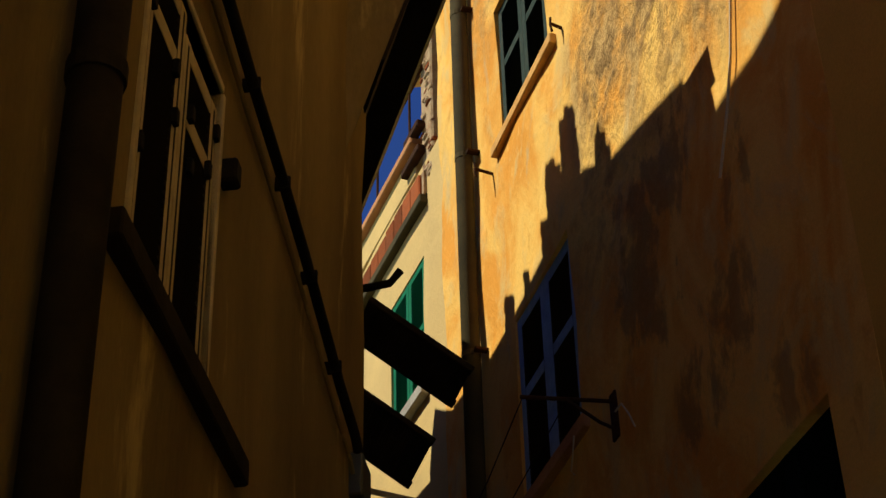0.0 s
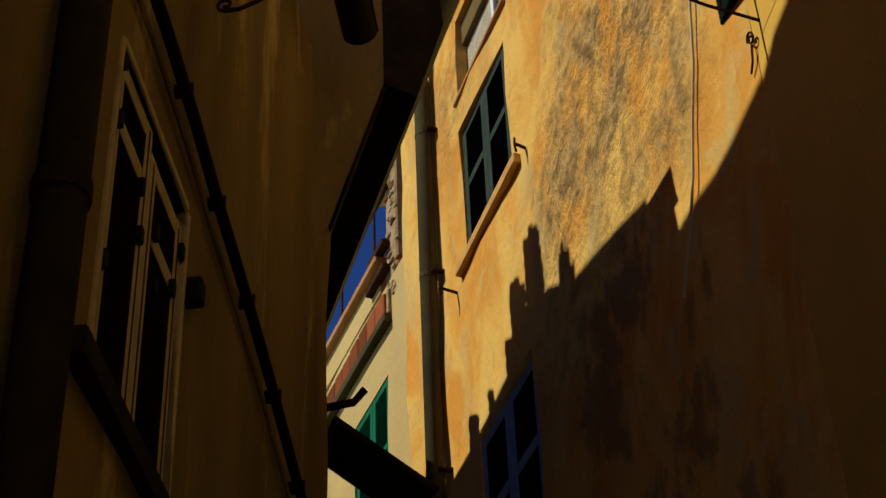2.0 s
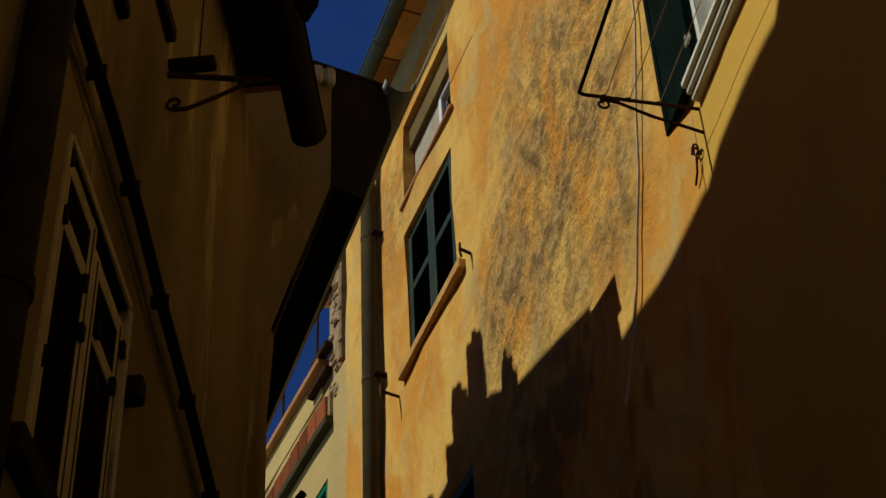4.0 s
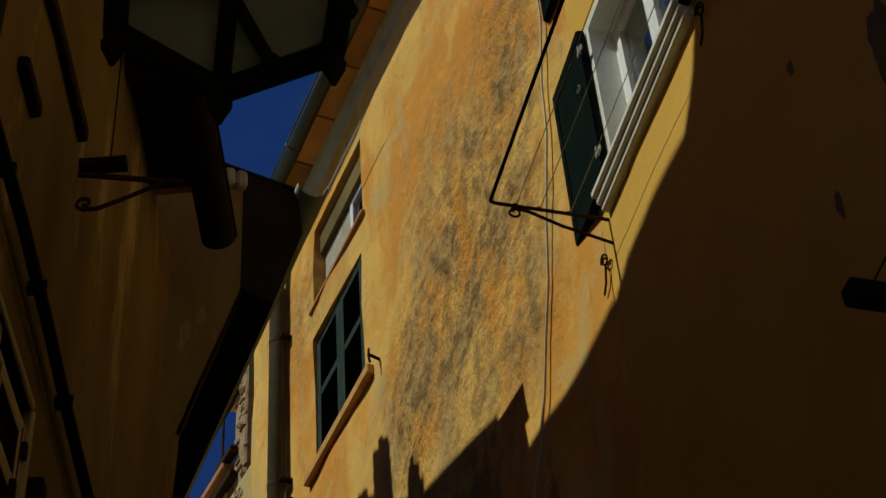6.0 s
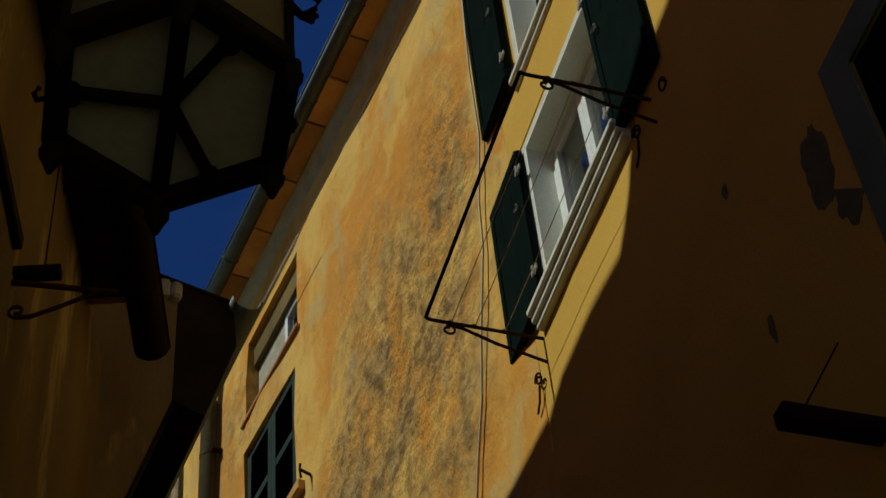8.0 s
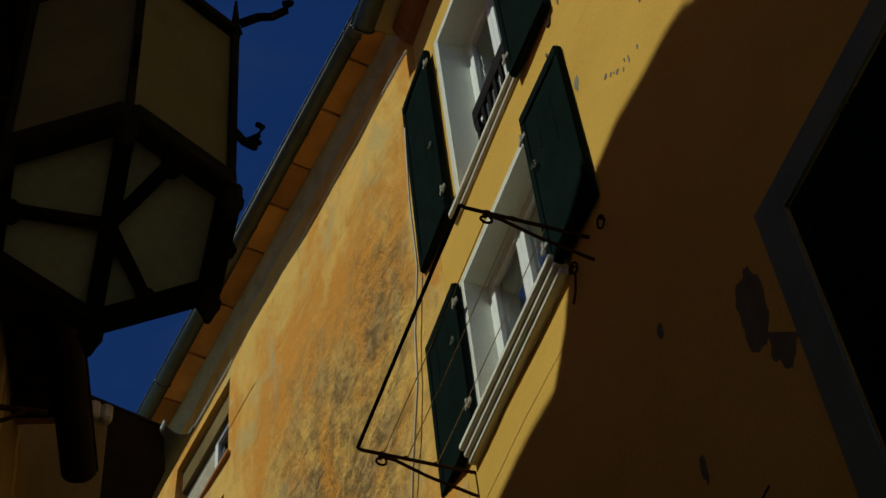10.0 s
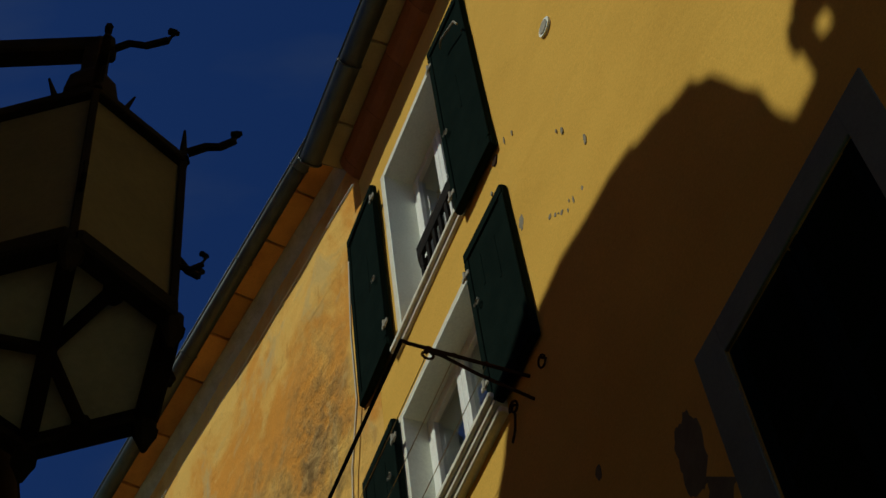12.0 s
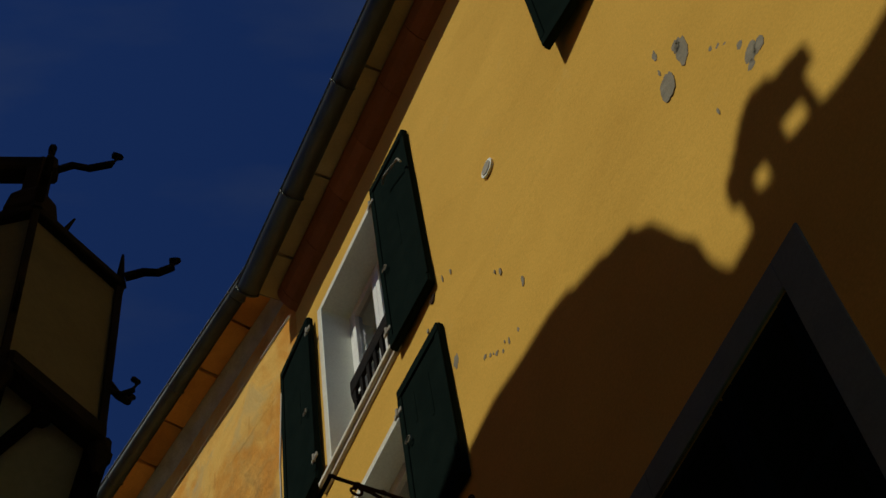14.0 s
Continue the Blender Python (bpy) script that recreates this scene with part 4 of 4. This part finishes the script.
# ---- raised shutter flaps of the house over the alley ----
for u0, u1 in ((8.2, 8.62), (9.02, 9.62)):
    f = thing("shutter_flap", ALLEY_FRAME @ pose(0, -0.12, 7.36, -33, 0, 0), "dark raised shutter flap propped out over the alley", "shutter", group="raised shutter flaps")
    part("flap_frame", boxed(-u1, -u1 + 0.05, 0.0, 0.71, -0.03, 0.012, 0.005), DARK, f)
    part("flap_frame", boxed(-u0 - 0.05, -u0, 0.0, 0.71, -0.03, 0.012, 0.005), DARK, f)
    part("flap_panel", boxed(-u1 + 0.05, -u0 - 0.05, 0.0, 0.70, -0.018, 0.006), DARK, f)
    for k in range(12):
        part("slat", boxed(-u1 + 0.05, -u0 - 0.05, 0.03 + k * 0.056, 0.07 + k * 0.056, -0.028, -0.016), DARK, f)
    part("prop", tubed([(-u0 - 0.1, 0.66, -0.03), (-u0 - 0.1, 0.70, -0.08)], 0.012, 6), IRON, f)
t = thing("clothes_pole", ALLEY_FRAME, "pale round pole across the alley", "pole")
part("pole", tubed([(-9.6, -0.2, 6.95), (-9.2, 0.62, 6.62)], 0.02, 8), CABLE, t)
t = thing("wall_spout", ALLEY_FRAME, "dark iron bracket end over the alley", "bracket")
part("arm", tubed([(-9.5, -0.4, 8.12), (-9.02, 0.2, 8.06), (-8.98, 0.26, 8.14)], 0.026, 8), IRON, t)

# ---- left house: pipe, cable, bracket ----
t = thing("drain_pipe", LEFT, "thick dark drainpipe on the shaded brown wall", "pipe")
part("pipe", tubed([(-3.64, 0.1, 0), (-3.64, 0.1, 9.3)], 0.078, 16), DARK, t, smooth=True)
for z in (2.6, 4.95, 7.4):
    part("clamp", tubed([(-3.64, 0.1, z), (-3.64, 0.1, z + 0.06)], 0.088, 16), DARK, t)
t = thing("service_pipe", LEFT, "thin dark pipe running level along the shaded wall", "pipe")
RUN = [(-1.4, 6.68), (-4.6, 6.66), (-5.1, 6.61), (-5.5, 6.54), (-6.0, 6.48), (-6.5, 6.40), (-7.0, 6.29), (-7.35, 6.21), (-7.75, 6.15), (-7.88, 6.08)]
part("pipe", tubed([(x, 0.045, z) for x, z in RUN], 0.026, 8), IRON, t, smooth=True)
for k in range(9):
    x = -2.6 - k * 0.58
    z = next(z0 + (z1 - z0) * (x - x0) / (x1 - x0) for (x0, z0), (x1, z1) in zip(RUN, RUN[1:]) if x1 <= x <= x0)
    part("clip", boxed(x - 0.009, x + 0.009, -0.01, 0.075, z - 0.03, z + 0.035), IRON, t)
part("junction_box", boxed(-8.06, -7.82, -0.01, 0.07, 5.86, 6.10, 0.01), ZINC, t, "grey junction box")
t = thing("thin_cable", LEFT, "thin cable stapled along the shaded wall", "cable")
part("cable", tubed([(x, 0.02, z - 0.13) for x, z in RUN], 0.012, 6), BROWN, t)
t = thing("wall_bracket", LEFT, "rusty scrolled iron bracket on the shaded wall", "bracket")
part("bar", tubed([(-5.4, -0.02, 7.84), (-5.5, 0.47, 7.84)], 0.014, 8), RUST, t)
part("brace", tubed([(-5.48, 0.38, 7.83), (-5.46, 0.22, 7.72), (-5.44, 0.1, 7.64), (-5.43, 0.03, 7.63)], 0.011, 8), RUST, t)
part("scroll", tubed(spiral((-5.43, 0.04, 7.67), 0.04, 0.015, 250, -120, 14, (0, 1, 0), (0, 0, 1)), 0.009, 6), RUST, t)
part("pulley_bar", boxed(-5.45, -5.38, 0.0, 0.22, 7.88, 7.93, 0.006), IRON, t)
part("wire", tubed([(-5.42, 0.14, 7.9), (-5.40, 0.14, 9.45)], 0.004, 5), IRON, t)
sill(LEFT, -5.33, -4.1, 7.97, 8.06, 0.05, DARK, "dark stone sill of an upper window")
t = thing("wall_plate", LEFT, "dark iron plate on the shaded brown wall", "plate")
part("plate", boxed(-4.62, -4.35, -0.01, 0.05, 7.29, 7.37, 0.012), IRON, t)
t = thing("shutter_stop", LEFT, "dark iron shutter stop beside the cream shutter", "hook")
part("block", boxed(-5.31, -5.23, -0.01, 0.07, 5.84, 5.95, 0.01), IRON, t)

# ---- street lantern ----
LAMP = pose(-0.437, 1.917, 4.322, 0, 0, -74.6)
lamp = thing("street_lantern", LAMP, "black iron hexagonal street lantern with dusty glass", "lantern")
R = 0.234


def corner(k, r=R, z=0.0):
    a = radians(60 * k)
    return Vector((r * math.cos(a), r * math.sin(a), z))


def bar(a, b, w, h=None):
    """A square bar between two points."""
    a, b = Vector(a), Vector(b)
    d = b - a
    m = Matrix.Translation(a) @ d.to_track_quat("X", "Z").to_matrix().to_4x4()
    return boxed(0, d.length, -w / 2, w / 2, -(h or w) / 2, (h or w) / 2, min(w, h or w) * 0.15, m=m)


H = 0.569
for k in range(6):
    part("bottom_ring", bar(corner(k), corner(k + 1), 0.045, 0.05), IRON, lamp)
    part("top_ring", bar(corner(k, R, H), corner(k + 1, R, H), 0.022, 0.026), IRON, lamp)
    part("corner_post", bar(corner(k), corner(k, R, H), 0.016), IRON, lamp)
    mid = Vector((0, 0, (H - 0.04) / 2))
    bm = bar(corner(k, R * 0.96, 0.02) + mid, corner(k + 1, R * 0.96, 0.02) + mid, 0.005, H - 0.04)
    part("side_pane", bm, OPAL, lamp)
    fin = part("finial", tubed([corner(k, R, -0.02), corner(k, R, -0.045)], 0.022, 8, 0.022), IRON, lamp)
    part("finial_tip", tubed([corner(k, R, -0.045), corner(k, R, -0.07), corner(k, R, -0.1)], 0.026, 8, 0.006), IRON, fin)
    sp = part("spike", tubed([corner(k, R, H), corner(k, R, H + 0.03), corner(k, R, H + 0.13)], 0.016, 6, 0.003), IRON, lamp)
    d = corner(k, 1.0)
    tip = [corner(k, R + 0.01, H + 0.03), corner(k, R + 0.05, H + 0.035), corner(k, R + 0.08, H + 0.02), corner(k, R + 0.11, H + 0.03), corner(k, R + 0.12, H + 0.055), corner(k, R + 0.105, H + 0.06)]
    part("hook", tubed(tip, 0.011, 6, 0.008), IRON, sp)
    low = [corner(k, R + 0.005, 0.165), corner(k, R + 0.03, 0.145), corner(k, R + 0.052, 0.15), corner(k, R + 0.06, 0.175), corner(k, R + 0.05, 0.19)]
    part("lower_hook", tubed(low, 0.006, 6), IRON, lamp)
rim = [corner(k, R * 0.97, 0.004) for k in range(6)]
bm = prism(bmesh.new(), [(q.x, q.y) for q in rim], "z", rim[0].z, rim[0].z + 0.006)
part("bottom_pane", bm, PALED_GLASS, lamp, "stained bottom glass, paled for light coming through")
mids = [(corner(k) + corner(k + 1)) / 2 for k in range(6)]
part("bottom_bar", bar(corner(0, R, -0.008), corner(3, R, -0.008), 0.034, 0.024), IRON, lamp)
for k in (0, 2, 4):
    part("bottom_bar", bar(Vector((0, 0, -0.008)), mids[k] + Vector((0, 0, -0.008)), 0.022, 0.02), IRON, lamp)
    part("knob", tubed([mids[k] * 0.88 + Vector((0, 0, -0.03)), mids[k] * 0.88], 0.02, 8), IRON, lamp)
bm = bmesh.new()
prof = [(R * 1.05, H), (R * 1.0, H + 0.03), (R * 0.6, H + 0.13), (R * 0.3, H + 0.22), (0.045, H + 0.26), (0.045, H + 0.34), (0.07, H + 0.36), (0.06, H + 0.44), (0.035, H + 0.5), (0.035, H + 0.66)]
rings = [[bm.verts.new(corner(k, r, z)) for k in range(6)] for r, z in prof]
for a, b in zip(rings, rings[1:]):
    for k in range(6):
        bm.faces.new((a[k], a[(k + 1) % 6], b[(k + 1) % 6], b[k]))
bm.faces.new(rings[-1])
part("roof", bm, IRON, lamp)
# Unseen white surface added under the roof to brighten the lantern's glass.
bm = bmesh.new()
lo = [bm.verts.new(corner(k, R * 0.9, H - 0.03)) for k in range(6)]
hi = [bm.verts.new(corner(k, R * 0.3, H - 0.01)) for k in range(6)]
bm.faces.new(hi)
for k in range(6):
    bm.faces.new((lo[k], lo[(k + 1) % 6], hi[(k + 1) % 6], hi[k]))
part("reflector", bm, PAINT, lamp, "added white reflector that brightens the lantern glass")
for k in range(6):
    part("crown_leaf", tubed([corner(k, 0.05, H + 0.27), corner(k, 0.09, H + 0.3), corner(k, 0.11, H + 0.35)], 0.012, 5, 0.003), IRON, lamp)
# arm back to the left house, in the lantern's own turned frame
inv = LAMP.inverted()
wall_point = LEFT @ Vector((-1.95, 0.0, 0))
def own(x, y, z):
    return inv @ Vector((x, y, z))
top = 4.34 + 1.205
arm = part("arm", bar(own(-0.395, 1.917, top), own(wall_point.x - 0.02, 1.95, top), 0.05, 0.06), IRON, lamp)
part("arm_scroll", tubed([own(-0.8 + 0.13 * math.cos(radians(a)) * (1 - a / 900), 1.93, top - 0.12 + 0.085 * math.sin(radians(a)) * (1 - a / 900)) for a in range(90, 560, 25)], 0.018, 6), IRON, arm)
part("arm_scroll", tubed([own(-0.8, 1.93, top - 0.06), own(-1.2, 1.94, top - 0.25), own(wall_point.x, 1.95, top - 0.75)], 0.02, 6), IRON, arm)
part("arm_hook", tubed([own(-0.40, 1.917, top + 0.0), own(-0.36, 1.905, top + 0.005), own(-0.32, 1.90, top - 0.02), own(-0.27, 1.89, top - 0.015), own(-0.25, 1.885, top + 0.015), own(-0.265, 1.885, top + 0.025)], 0.010, 6), IRON, arm)
part("wall_plate", bar(own(wall_point.x - 0.015, 1.95, top - 0.9), own(wall_point.x - 0.015, 1.95, top + 0.2), 0.09, 0.03), IRON, arm)
